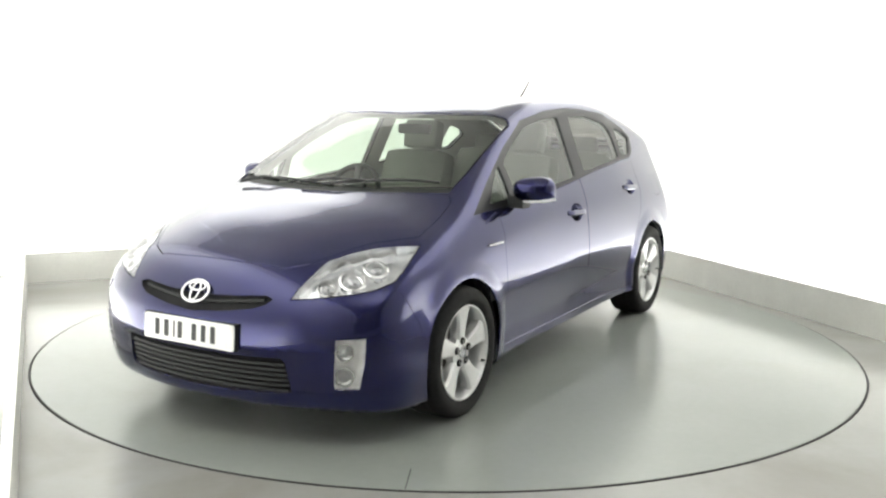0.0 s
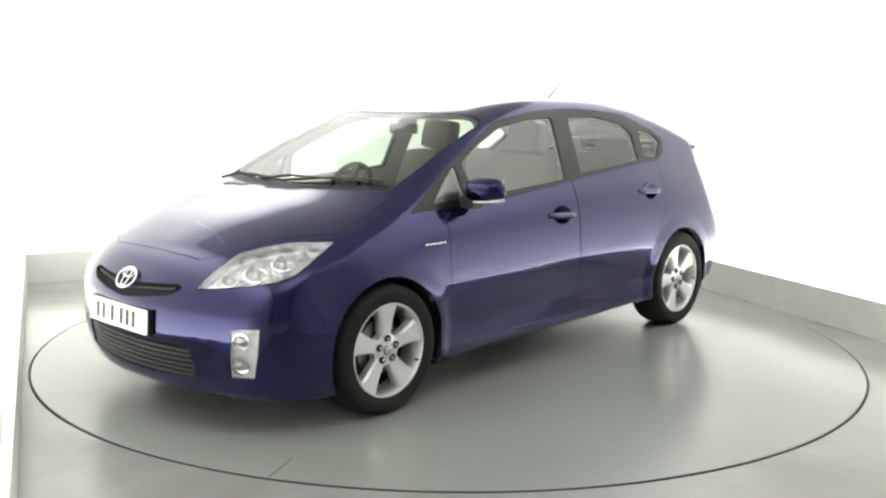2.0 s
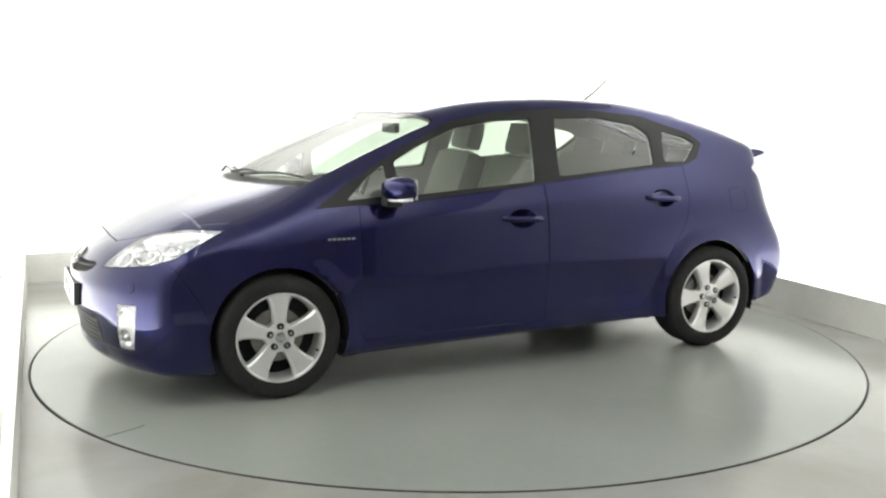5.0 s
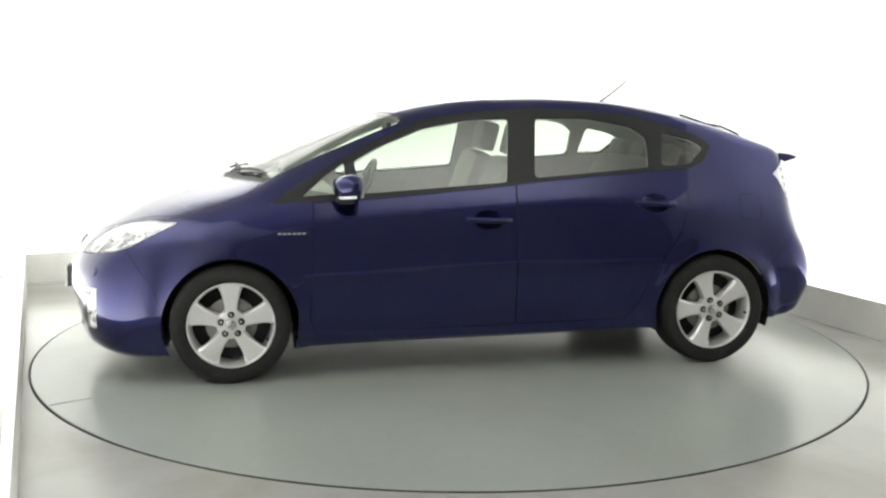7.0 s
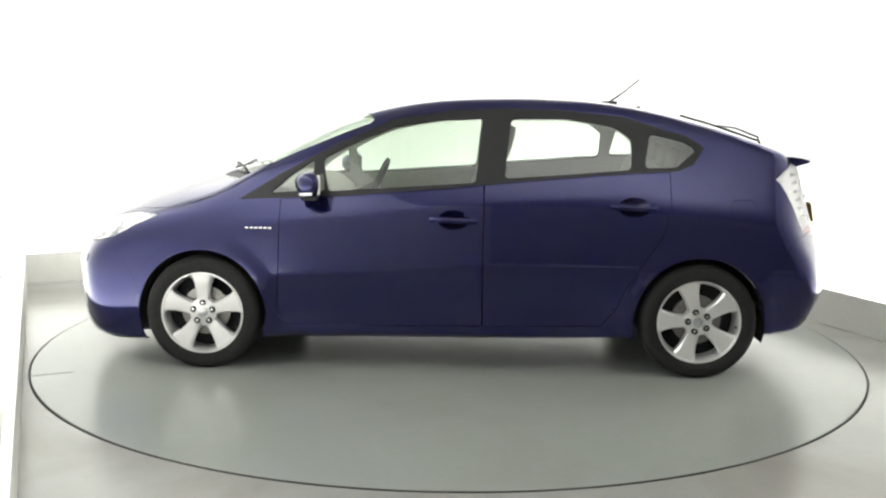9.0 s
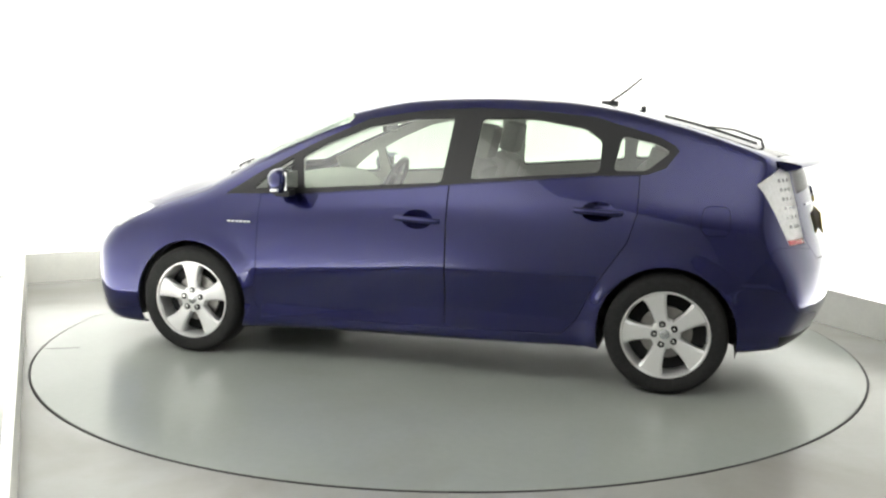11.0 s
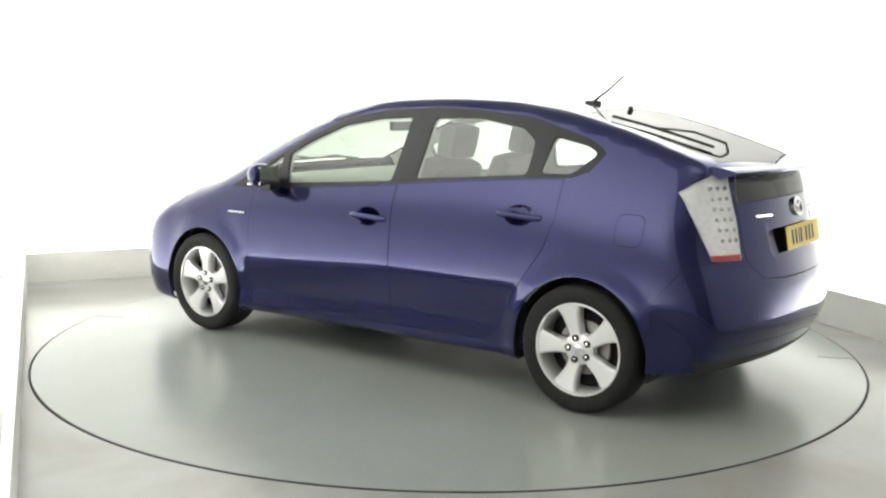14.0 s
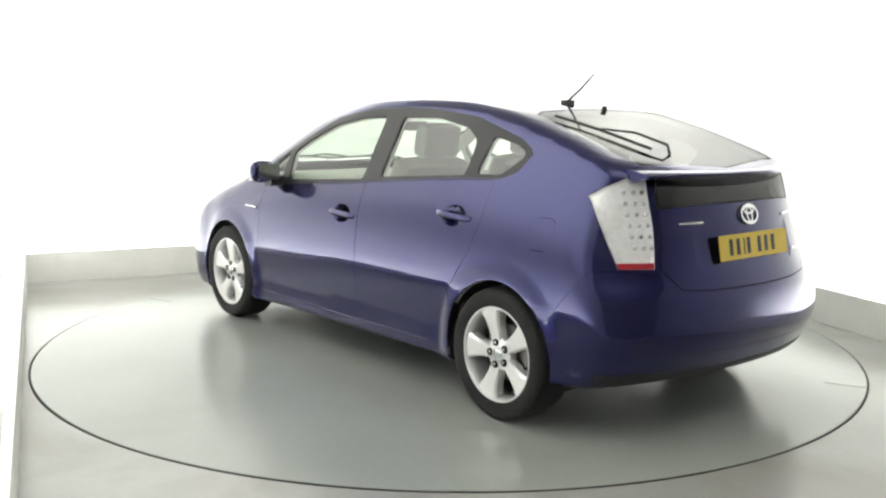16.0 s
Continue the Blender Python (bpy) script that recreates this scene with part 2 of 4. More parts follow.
CREASE = spline([(2.3, 0.31), (1.72, 0.32), (1.45, 0.50), (0.9, 0.53), (0.3, 0.56), (-0.2, 0.586), (-0.9, 0.584), (-1.7, 0.56), (-2.2, 0.57)])
SHOULDER = spline([(2.2, 0.76), (1.5, 0.74), (1.28, 0.76), (0.906, 0.825), (0.18, 0.90), (-0.65, 0.967), (-1.2, 1.0), (-1.7, 1.03), (-2.2, 1.05)])
GLASS_Y = spline([(1.6, 0.80), (1.0, 0.79), (0.3, 0.795), (-0.6, 0.795), (-1.2, 0.78), (-1.7, 0.75), (-2.1, 0.70)])
LEAN = spline([(1.6, 0.55), (0.8, 0.47), (0.0, 0.43), (-0.8, 0.43), (-1.4, 0.47), (-2.0, 0.45)])
HUB_X, HUB_Z, ARCH = 1.35, 0.3125, 0.352


def smax(a, b, r):
    """Smooth maximum that rounds the edge over about r."""
    h = np.clip(r - np.abs(a - b), 0, None) / r
    return np.maximum(a, b) + h * h * h * r / 6


def side_y(x, z):
    """Half width of the lower body at (x, z)."""
    d, h = z - CREASE(x), z - SHOULDER(x)
    up, down = (d + np.sqrt(d * d + 0.0008)) / 2, (np.sqrt(d * d + 0.0008) - d) / 2
    over = (h + np.sqrt(h * h + 0.0003)) / 2
    y = WIDE(x) + 0.002 - 0.075 * up - 0.05 * up * up - 0.27 * over
    y = y - 0.125 * np.minimum(down, 0.22) + 0.03 * np.clip(down - 0.22, 0, None)
    for hx in (HUB_X, -HUB_X):
        r = np.hypot(x - hx, z - HUB_Z)
        w = np.clip(1 - (r - 0.36) / 0.085, 0, 1) * np.clip((1.74 - x) / 0.2, 0, 1)
        y = y + (0.003 + 0.10 * np.clip(CREASE(x) - z, 0, 0.12)) * w * w * (3 - 2 * w) + 0.006 * w
    return y


def body(P):
    """Signed size of the car's outer skin: zero on it, negative inside."""
    x, y, z = P[:, 0], np.abs(P[:, 1]), P[:, 2]
    top = (z - (TOP(x) - DROP(x) * (y / 0.6) ** 3)) * 0.9
    low = y - side_y(x, z)
    high = (y - (GLASS_Y(x) - LEAN(x) * (z - 1.02))) * 0.92
    f = smax(low, high, 0.06)
    f = smax(f, top, EDGE(x))
    lip = np.clip((0.45 - z) / 0.07, 0, 1)
    mouth = 0.018 * lip * lip * (3 - 2 * lip) * np.clip((z - 0.10) / 0.14, 0, 1) * np.clip((0.64 - y) / 0.16, 0, 1)
    front = (x - (FRONT(z) - mouth - 0.125 * (y / 0.6) ** 2.3)) * 0.9
    rear = ((REAR(z) + REAR_BOW(z) * (y / 0.65) ** 2.3) - x) * 0.9
    f = smax(f, front, 0.16)
    f = smax(f, rear, 0.10)
    return smax(f, BOTTOM(x) - z, 0.05)


def gradient(P):
    e = 1e-4
    g = np.stack([body(P + np.eye(3)[i] * e) - body(P - np.eye(3)[i] * e) for i in range(3)], -1)
    return g / np.maximum(np.linalg.norm(g, axis=1, keepdims=True), 1e-9)


def skin_grid(nu, nv):
    """Cast rays from a line inside the car to its skin: a closed mesh of quads."""
    cap, mid = nu // 4, nu - 2 * (nu // 4)
    zc, xe, xr = 0.62, 1.75, -1.6
    O, R = [], []
    cols = [(xe, math.pi / 2 * (i + 0.5) / cap) for i in range(cap)]
    cols += [(xe + (xr - xe) * i / (mid - 1), math.pi / 2) for i in range(mid)]
    cols += [(xr, math.pi / 2 + math.pi / 2 * (i + 0.5) / cap) for i in range(cap)]
    for x, t in cols:
        for k in range(nv):
            a = 2 * math.pi * k / nv
            O.append((x, 0, zc))
            R.append((math.cos(t), math.sin(t) * math.sin(a), math.sin(t) * math.cos(a)))
    O, R = np.array(O), np.array(R)
    lo, hi = np.zeros(len(O)), np.full(len(O), 2.0)
    for _ in range(40):
        m = (lo + hi) / 2
        inside = body(O + R * m[:, None]) < 0
        lo, hi = np.where(inside, m, lo), np.where(inside, hi, m)
    V = O + R * lo[:, None]
    F = []
    for i in range(len(cols) - 1):
        for k in range(nv):
            q = (k + 1) % nv
            F.append((i * nv + k, i * nv + q, (i + 1) * nv + q, (i + 1) * nv + k))
    F.append(tuple(range(nv))[::-1])
    F.append(tuple(range((len(cols) - 1) * nv, len(cols) * nv)))
    return V, F


def skin_hit(o, d, far=3.0):
    """Where a ray from inside the car meets its skin."""
    o, d = np.array(o, float), np.array(d, float)
    lo, hi = 0.0, far
    for _ in range(36):
        m = (lo + hi) / 2
        if body((o + d * m)[None])[0] < 0:
            lo = m
        else:
            hi = m
    return o + d * lo


def skin_front(y, z):
    return skin_hit((1.2, y, z), (1, 0, 0))


def skin_rear(y, z):
    return skin_hit((-1.2, y, z), (-1, 0, 0))


def skin_top(x, y):
    return skin_hit((x, y, 0.6), (0, 0, 1))


def skin_side(x, z, s=1):
    return skin_hit((x, 0, z), (0, s, 0))


def normal_at(p):
    return Vector(gradient(np.array(p, float)[None])[0])


def mirrored(pts):
    """Close an outline of (across, along) that is symmetric about across = 0."""
    return pts + [(-a, b) for a, b in pts[::-1] if abs(a) > 1e-6]


def in_poly(q, poly):
    x, y = q[:, 0], q[:, 1]
    res = np.zeros(len(q), bool)
    for (ax, ay), (bx, by) in zip(poly, poly[1:] + poly[:1]):
        cross = (ay > y) != (by > y)
        with np.errstate(divide="ignore", invalid="ignore"):
            res ^= cross & (x < (bx - ax) * (y - ay) / (by - ay) + ax)
    return res


def shrunk(poly, d):
    """The outline moved inwards by d."""
    area = sum(a[0] * b[1] - b[0] * a[1] for a, b in zip(poly, poly[1:] + poly[:1]))
    s, res = (1 if area > 0 else -1), []
    for i in range(len(poly)):
        o, p, q = Vector(poly[i - 1]), Vector(poly[i]), Vector(poly[(i + 1) % len(poly)])
        e1, e2 = (p - o).normalized(), (q - p).normalized()
        n1, n2 = Vector((-e1.y, e1.x)) * s, Vector((-e2.y, e2.x)) * s
        m = n1 + n2
        m = m / max(m.dot(n1), 0.35)
        res.append((p.x + m.x * d, p.y + m.y * d))
    return res


def rounded(poly, r, n=3):
    """The outline with its corners rounded off over r."""
    res = []
    for i in range(len(poly)):
        o, p, q = Vector(poly[i - 1]), Vector(poly[i]), Vector(poly[(i + 1) % len(poly)])
        a, b = p + (o - p).normalized() * min(r, (o - p).length * 0.45), p + (q - p).normalized() * min(r, (q - p).length * 0.45)
        for k in range(n + 1):
            t = k / n
            w = a.lerp(p, t).lerp(p.lerp(b, t), t)
            res.append((w.x, w.y))
    return res


def ellipse(cx, cy, rx, ry, n=20):
    return [(cx + rx * math.cos(2 * math.pi * i / n), cy + ry * math.sin(2 * math.pi * i / n)) for i in range(n)]


AXES = {"side": (Vector((1, 0, 0)), Vector((0, 0, 1))), "top": (Vector((1, 0, 0)), Vector((0, 1, 0))), "end": (Vector((0, 1, 0)), Vector((0, 0, 1))),
        "nose_l": (Vector((-0.57, 0.82, 0)).normalized(), Vector((0, 0, 1))), "nose_r": (Vector((-0.57, -0.82, 0)).normalized(), Vector((0, 0, 1))),
        "tail_l": (Vector((0.71, 0.70, 0)).normalized(), Vector((0, 0, 1))), "tail_r": (Vector((0.71, -0.70, 0)).normalized(), Vector((0, 0, 1)))}


def flat(axes, pts):
    u, w = AXES[axes]
    return [(u.dot(Vector(q)), w.dot(Vector(q))) for q in pts]


# outlines on the skin: side (x, z), top (x, y), end (y, z)
BELT = [(1.15, 0.935), (0.59, 0.962), (-0.01, 1.014), (-0.29, 1.044), (-0.62, 1.074), (-0.975, 1.103), (-1.22, 1.115)]
GLAZING = BELT + [(-1.31, 1.15), (-1.372, 1.235), (-1.35, 1.262), (-1.27, 1.306), (-0.93, 1.403), (-0.62, 1.432), (-0.33, 1.442), (0.0, 1.425),
                  (0.32, 1.375), (0.62, 1.242), (0.93, 1.075)]
FRONT_WINDOW = rounded([(0.665, 0.985), (-0.135, 1.042), (-0.172, 1.39), (0.06, 1.378), (0.32, 1.335), (0.56, 1.236), (0.70, 1.16)], 0.025)
REAR_WINDOW = rounded([(-0.291, 1.065), (-0.975, 1.12), (-0.98, 1.285), (-0.89, 1.348), (-0.62, 1.393), (-0.325, 1.39)], 0.03)
QUARTER_WINDOW = rounded([(-1.045, 1.13), (-1.215, 1.133), (-1.335, 1.235), (-1.26, 1.277), (-1.08, 1.315)], 0.03)
NOSE_WINDOW = rounded([(0.98, 0.972), (0.745, 0.99), (0.75, 1.155), (0.865, 1.075)], 0.02)
FRONT_DOOR = [(0.922, 0.944), (0.93, 0.55), (0.945, 0.32), (0.90, 0.255), (-0.165, 0.262), (-0.182, 0.28), (-0.182, 1.03), (-0.01, 1.012), (0.59, 0.96)]
REAR_DOOR = [(-0.182, 1.031), (-0.182, 0.28), (-0.20, 0.264), (-0.82, 0.275), (-0.90, 0.36), (-0.96, 0.50), (-1.05, 0.64), (-1.14, 0.77), (-1.185, 0.92),
             (-1.185, 1.112), (-0.975, 1.101), (-0.62, 1.072), (-0.29, 1.042)]
FUEL_FLAP = rounded([(-1.50, 0.972), (-1.64, 0.972), (-1.64, 0.826), (-1.50, 0.826)], 0.045, 4)
FRONT_BUMPER = [(1.64, 0.05), (1.69, 0.40), (1.74, 0.52), (1.86, 0.70), (1.98, 0.815), (2.5, 0.815), (2.5, 0.05)]
REAR_BUMPER = [(-1.66, 0.1), (-1.70, 0.40), (-1.66, 0.555), (-1.70, 0.57), (-1.86, 0.774), (-1.94, 0.773), (-2.4, 0.66), (-2.4, 0.1)]
SILL = [(0.98, 0.10), (0.955, 0.245), (-0.88, 0.265), (-0.98, 0.10)]
HANDLES = [ellipse(-0.02, 0.845, 0.088, 0.052), ellipse(-0.985, 0.925, 0.088, 0.052)]
HOOD = [(b, a) for a, b in mirrored([(0.0, 2.066), (0.2, 2.064), (0.36, 2.05), (0.455, 1.99), (0.51, 1.92), (0.565, 1.83), (0.62, 1.74), (0.675, 1.67), (0.735, 1.57),
                                     (0.725, 1.38), (0.705, 1.22), (0.67, 1.188), (0.52, 1.27), (0.36, 1.345), (0.18, 1.39), (0.0, 1.405)])]
COWL = [(b, a) for a, b in mirrored([(0.0, 1.40), (0.18, 1.385), (0.36, 1.34), (0.52, 1.265), (0.665, 1.18), (0.665, 1.12), (0.5, 1.215), (0.3, 1.29), (0.0, 1.325)])]
SCREEN = [(b, a) for a, b in mirrored([(0.0, 1.325), (0.3, 1.29), (0.5, 1.215), (0.665, 1.13), (0.668, 1.0), (0.648, 0.72), (0.625, 0.45), (0.60, 0.425), (0.50, 0.47), (0.35, 0.53), (0.0, 0.56)])]
BACKLIGHT = [(b, a) for a, b in mirrored([(0.0, -1.10), (0.40, -1.14), (0.475, -1.19), (0.51, -1.45), (0.525, -1.77), (0.505, -1.865), (0.0, -1.965)])]
HATCH = mirrored([(0.0, 0.677), (0.30, 0.679), (0.47, 0.688), (0.54, 0.775), (0.522, 0.96), (0.522, 1.08), (0.50, 1.155), (0.0, 1.165)])
LOW_GLASS = mirrored([(0.0, 1.044), (0.30, 1.038), (0.505, 1.026), (0.505, 1.08), (0.485, 1.145), (0.0, 1.155)])
PLATE_BAY = mirrored([(0.0, 0.76), (0.34, 0.765), (0.37, 0.80), (0.36, 0.945), (0.0, 0.95)])
UPPER_GRILLE = mirrored([(0.0, 0.575), (0.15, 0.588), (0.31, 0.61), (0.365, 0.632), (0.385, 0.652), (0.35, 0.665), (0.20, 0.654), (0.0, 0.645)])
LOWER_GRILLE = mirrored([(0.0, 0.236), (0.20, 0.24), (0.45, 0.252), (0.47, 0.262), (0.455, 0.39), (0.44, 0.412), (0.20, 0.41), (0.0, 0.408)])
HEADLAMP = [(2.126, 0.452, 0.651), (2.08, 0.55, 0.660), (2.0, 0.665, 0.675), (1.915, 0.745, 0.692), (1.83, 0.784, 0.72), (1.74, 0.778, 0.765), (1.565, 0.745, 0.845),
            (1.68, 0.645, 0.848), (1.735, 0.597, 0.842), (1.825, 0.54, 0.824), (1.91, 0.49, 0.799), (2.02, 0.478, 0.74), (2.08, 0.466, 0.70)]
FOG = [(2.09, 0.66, 0.50), (2.02, 0.765, 0.507), (2.02, 0.757, 0.40), (2.025, 0.735, 0.288), (2.08, 0.645, 0.285), (2.088, 0.652, 0.40)]
TAIL_LAMP = [(-1.885, 0.505, 1.178), (-1.85, 0.572, 1.165), (-1.81, 0.673, 1.123), (-1.752, 0.714, 1.082), (-1.78, 0.72, 1.05), (-1.816, 0.727, 0.994), (-1.908, 0.694, 0.797),
             (-1.918, 0.692, 0.779), (-2.0, 0.548, 0.777), (-1.982, 0.535, 0.86), (-1.964, 0.528, 0.959), (-1.933, 0.53, 1.078)]
HEAD_L, HEAD_R = flat("nose_l", HEADLAMP), flat("nose_r", [(x, -y, z) for x, y, z in HEADLAMP])
FOG_L, FOG_R = flat("nose_l", FOG), flat("nose_r", [(x, -y, z) for x, y, z in FOG])
TAIL_L, TAIL_R = flat("tail_l", TAIL_LAMP), flat("tail_r", [(x, -y, z) for x, y, z in TAIL_LAMP])
WELLS = [ellipse(s * HUB_X, HUB_Z, ARCH, ARCH, 44) for s in (1, -1)]

# name, projection, outline, where it holds; the first that fits wins
SIDE = lambda c: np.abs(c[:, 1]) > 0.5
UP = lambda c: c[:, 2] > 0.7
NOSE = lambda c: c[:, 0] > 1.6
TAIL = lambda c: (c[:, 0] < -1.75)
REGIONS = [("well", "side", WELLS[0], SIDE), ("well", "side", WELLS[1], SIDE),
           ("front_window", "side", FRONT_WINDOW, SIDE), ("rear_window", "side", REAR_WINDOW, SIDE), ("quarter_window", "side", QUARTER_WINDOW, SIDE),
           ("nose_window", "side", NOSE_WINDOW, SIDE), ("window_trim", "side", GLAZING, SIDE),
           ("headlamp", "nose_l", HEAD_L, lambda c: NOSE(c) & (c[:, 1] > 0)) , ("headlamp", "nose_r", HEAD_R, lambda c: NOSE(c) & (c[:, 1] < 0)),
           ("fog_lamp", "nose_l", FOG_L, lambda c: NOSE(c) & (c[:, 1] > 0.3)), ("fog_lamp", "nose_r", FOG_R, lambda c: NOSE(c) & (c[:, 1] < -0.3)),
           ("upper_grille", "end", UPPER_GRILLE, NOSE), ("lower_grille", "end", LOWER_GRILLE, NOSE),
           ("tail_lamp", "tail_l", TAIL_L, lambda c: (c[:, 0] < -1.6) & (c[:, 1] > 0)), ("tail_lamp", "tail_r", TAIL_R, lambda c: (c[:, 0] < -1.6) & (c[:, 1] < 0)),
           ("windscreen", "top", SCREEN, UP), ("cowl", "top", COWL, UP), ("backlight", "top", BACKLIGHT, UP),
           ("low_glass", "end", LOW_GLASS, TAIL), ("plate_bay", "end", PLATE_BAY, TAIL),
           ("handle_bowl", "side", HANDLES[0], SIDE), ("handle_bowl", "side", HANDLES[1], SIDE),
           ("hood", "top", HOOD, lambda c: UP(c) & (c[:, 2] < 1.12)), ("hatch", "end", HATCH, TAIL),
           ("front_door", "side", FRONT_DOOR, SIDE), ("rear_door", "side", REAR_DOOR, SIDE),
           ("fuel_flap", "side", FUEL_FLAP, lambda c: c[:, 1] > 0.5),
           ("front_bumper", "side", FRONT_BUMPER, lambda c: c[:, 0] > 1.5), ("rear_bumper", "side", REAR_BUMPER, lambda c: c[:, 0] < -1.5),
           ("sill", "side", SILL, SIDE)]
GAPS = {"hood": 0.005, "hatch": 0.005, "front_door": 0.004, "rear_door": 0.004, "fuel_flap": 0.003, "headlamp": 0.004, "tail_lamp": 0.003, "front_bumper": 0.002,
        "rear_bumper": 0.002, "windscreen": 0.009, "backlight": 0.010, "low_glass": 0.004}


def cut_skin():
    """The skin, cut along all outlines: points, normals, faces and a region name for each face."""
    V, F = skin_grid(216, 144)
    bm = bmesh.new()
    vs = [bm.verts.new(v) for v in V]
    for f in F:
        bm.faces.new([vs[i] for i in f])
    lines = []
    for curve, span in ((CREASE, (0.98, -0.99)), (CREASE, (-1.70, -2.05)), (SHOULDER, (1.5, -1.7))):
        xs = [span[0] + (span[1] - span[0]) * k / 8 for k in range(9)]
        for off in (-0.012, 0.0):
            lines.append(("crease", "side", [(x, float(curve(x)) + off) for x in xs] + [(x, float(curve(x)) + off + 0.012) for x in xs[::-1]], SIDE))
    for hx in (HUB_X, -HUB_X):
        lines.append(("flare", "side", ellipse(hx, HUB_Z, 0.445, 0.445, 40), SIDE))
        lines.append(("flare", "side", ellipse(hx, HUB_Z, 0.40, 0.40, 40), SIDE))
    lines.append(("lip", "side", [(-2.4, 0.335), (-1.9, 0.335), (-1.9, 0.05), (-2.4, 0.05)], lambda c: c[:, 0] < -1.7))
    lines.append(("strip", "side", [(-2.3, 0.806), (-1.6, 0.806), (-1.6, 0.70), (-2.3, 0.70)], lambda c: (c[:, 0] < -1.6) & (np.abs(c[:, 1]) > 0.45)))
    for name, axes, poly, where in lines + REGIONS:
        u, w = AXES[axes]
        un, wn = np.array(u), np.array(w)
        for outline in ([poly, shrunk(poly, GAPS[name])] if name in GAPS else [poly]):
            every = list(bm.faces)
            cs = np.array([f.calc_center_median() for f in every])
            q = np.stack([cs @ un, cs @ wn], -1)
            lo, hi = np.min(outline, 0) - 0.07, np.max(outline, 0) + 0.07
            known = [every[i] for i in np.nonzero(where(cs) & np.all((q > lo) & (q < hi), 1))[0] if len(every[i].verts) < 12]
            seen = set(known)
            corner = [[v.co for v in f.verts] for f in known]
            most = max((len(c) for c in corner), default=0)
            if not most:
                continue
            Q = np.array([[(u.dot(c[min(k, len(c) - 1)]), w.dot(c[min(k, len(c) - 1)])) for k in range(most)] for c in corner])
            for a, b in zip(outline, outline[1:] + outline[:1]):
                ab = np.array(b) - np.array(a)
                L = max(np.hypot(*ab), 1e-6)
                d = ab / L
                no = np.array((-d[1], d[0]))
                along, off = (Q - np.array(a)) @ d, (Q - np.array(a)) @ no
                hit = (off.min(1) < 1e-6) & (off.max(1) > -1e-6) & (along.max(1) > -0.002) & (along.min(1) < L + 0.002)
                faces = [known[i] for i in np.nonzero(hit)[0]]
                if not faces:
                    continue
                geom = list({v for f in faces for v in f.verts}) + list({e for f in faces for e in f.edges}) + faces
                ret = bmesh.ops.bisect_plane(bm, geom=geom, dist=1e-5, plane_co=u * a[0] + w * a[1], plane_no=(u * float(no[0]) + w * float(no[1])))
                fresh = [g for g in ret["geom"] if isinstance(g, bmesh.types.BMFace) and g not in seen]
                if fresh:
                    known += fresh
                    seen.update(fresh)
                    corner = [[v.co for v in f.verts] for f in fresh]
                    wide = max(most, max(len(c) for c in corner))
                    if wide > most:
                        Q = np.concatenate([Q] + [Q[:, -1:]] * (wide - most), 1)
                        most = wide
                    Q = np.concatenate([Q, np.array([[(u.dot(c[min(k, len(c) - 1)]), w.dot(c[min(k, len(c) - 1)])) for k in range(most)] for c in corner])])
    bm.verts.index_update()
    P = np.array([v.co for v in bm.verts])
    faces = [[v.index for v in f.verts] for f in bm.faces]
    bm.free()
    for _ in range(3):
        e = 1e-4
        g = np.stack([body(P + np.eye(3)[i] * e) - body(P - np.eye(3)[i] * e) for i in range(3)], -1) / (2 * e)
        P = P - g * (body(P) / np.maximum((g * g).sum(1), 1e-6))[:, None]
    C = np.array([P[f].mean(0) for f in faces])
    names = np.array(["shell"] * len(faces), dtype=object)
    free = np.ones(len(faces), bool)
    for name, axes, poly, where in REGIONS:
        u, w = AXES[axes]
        q = np.stack([C @ np.array(u), C @ np.array(w)], -1)
        ok = free & where(C) & in_poly(q, poly)
        if name in GAPS:
            core = ok & in_poly(q, shrunk(poly, GAPS[name]))
            names[ok], names[core] = "gap", name
        else:
            names[ok] = name
        free &= ~ok
    return P, gradient(P), faces, C, names


P_SKIN, N_SKIN, F_SKIN, C_SKIN, NAMES = cut_skin()
NF_SKIN = np.array([N_SKIN[f].mean(0) for f in F_SKIN])


def patch(name, pick, mat, parent, label="", inset=0.0, rim=0.012, flip=False, shape=None):
    """A panel of the skin as a mesh of its own, with folded edges of depth rim."""
    idx = np.nonzero(pick)[0]
    used, faces = {}, []
    for i in idx:
        faces.append([used.setdefault(v, len(used)) for v in F_SKIN[i]])
    if not faces:
        return None
    keys = np.array(list(used))
    P, N = P_SKIN[keys], N_SKIN[keys]
    depth = np.full(len(P), inset) + (shape(P) if shape else 0.0)
    V = list(P - N * np.reshape(depth, (-1, 1)))
    normals = [tuple(n) for n in N]
    count = {}
    for f in faces:
        for a, b in zip(f, f[1:] + f[:1]):
            k = (min(a, b), max(a, b))
            count[k] = (count.get(k, (0, a, b))[0] + 1, a, b)
    if rim:
        low = {}
        for c, a, b in list(count.values()):
            if c != 1:
                continue
            for v in (a, b):
                if v not in low:
                    low[v] = len(V)
                    V.append(V[v] - N[v] * rim if rim > 0 else P[v] - N[v] * (inset + rim))
                    normals.append((0, 0, 0))
            faces.append([b, a, low[a], low[b]])
    if flip:
        faces = [f[::-1] for f in faces]
        normals = [(-a, -b, -c) for a, b, c in normals]
    me = mesh_of(name, V, faces, mat, True)
    if shape is None:
        me.normals_split_custom_set_from_vertices(normals)
    ob = new(name, me)
    ob.parent = parent
    if label:
        ob["label"] = label
    return ob


LEFT, RIGHT = C_SKIN[:, 1] > 0, C_SKIN[:, 1] <= 0


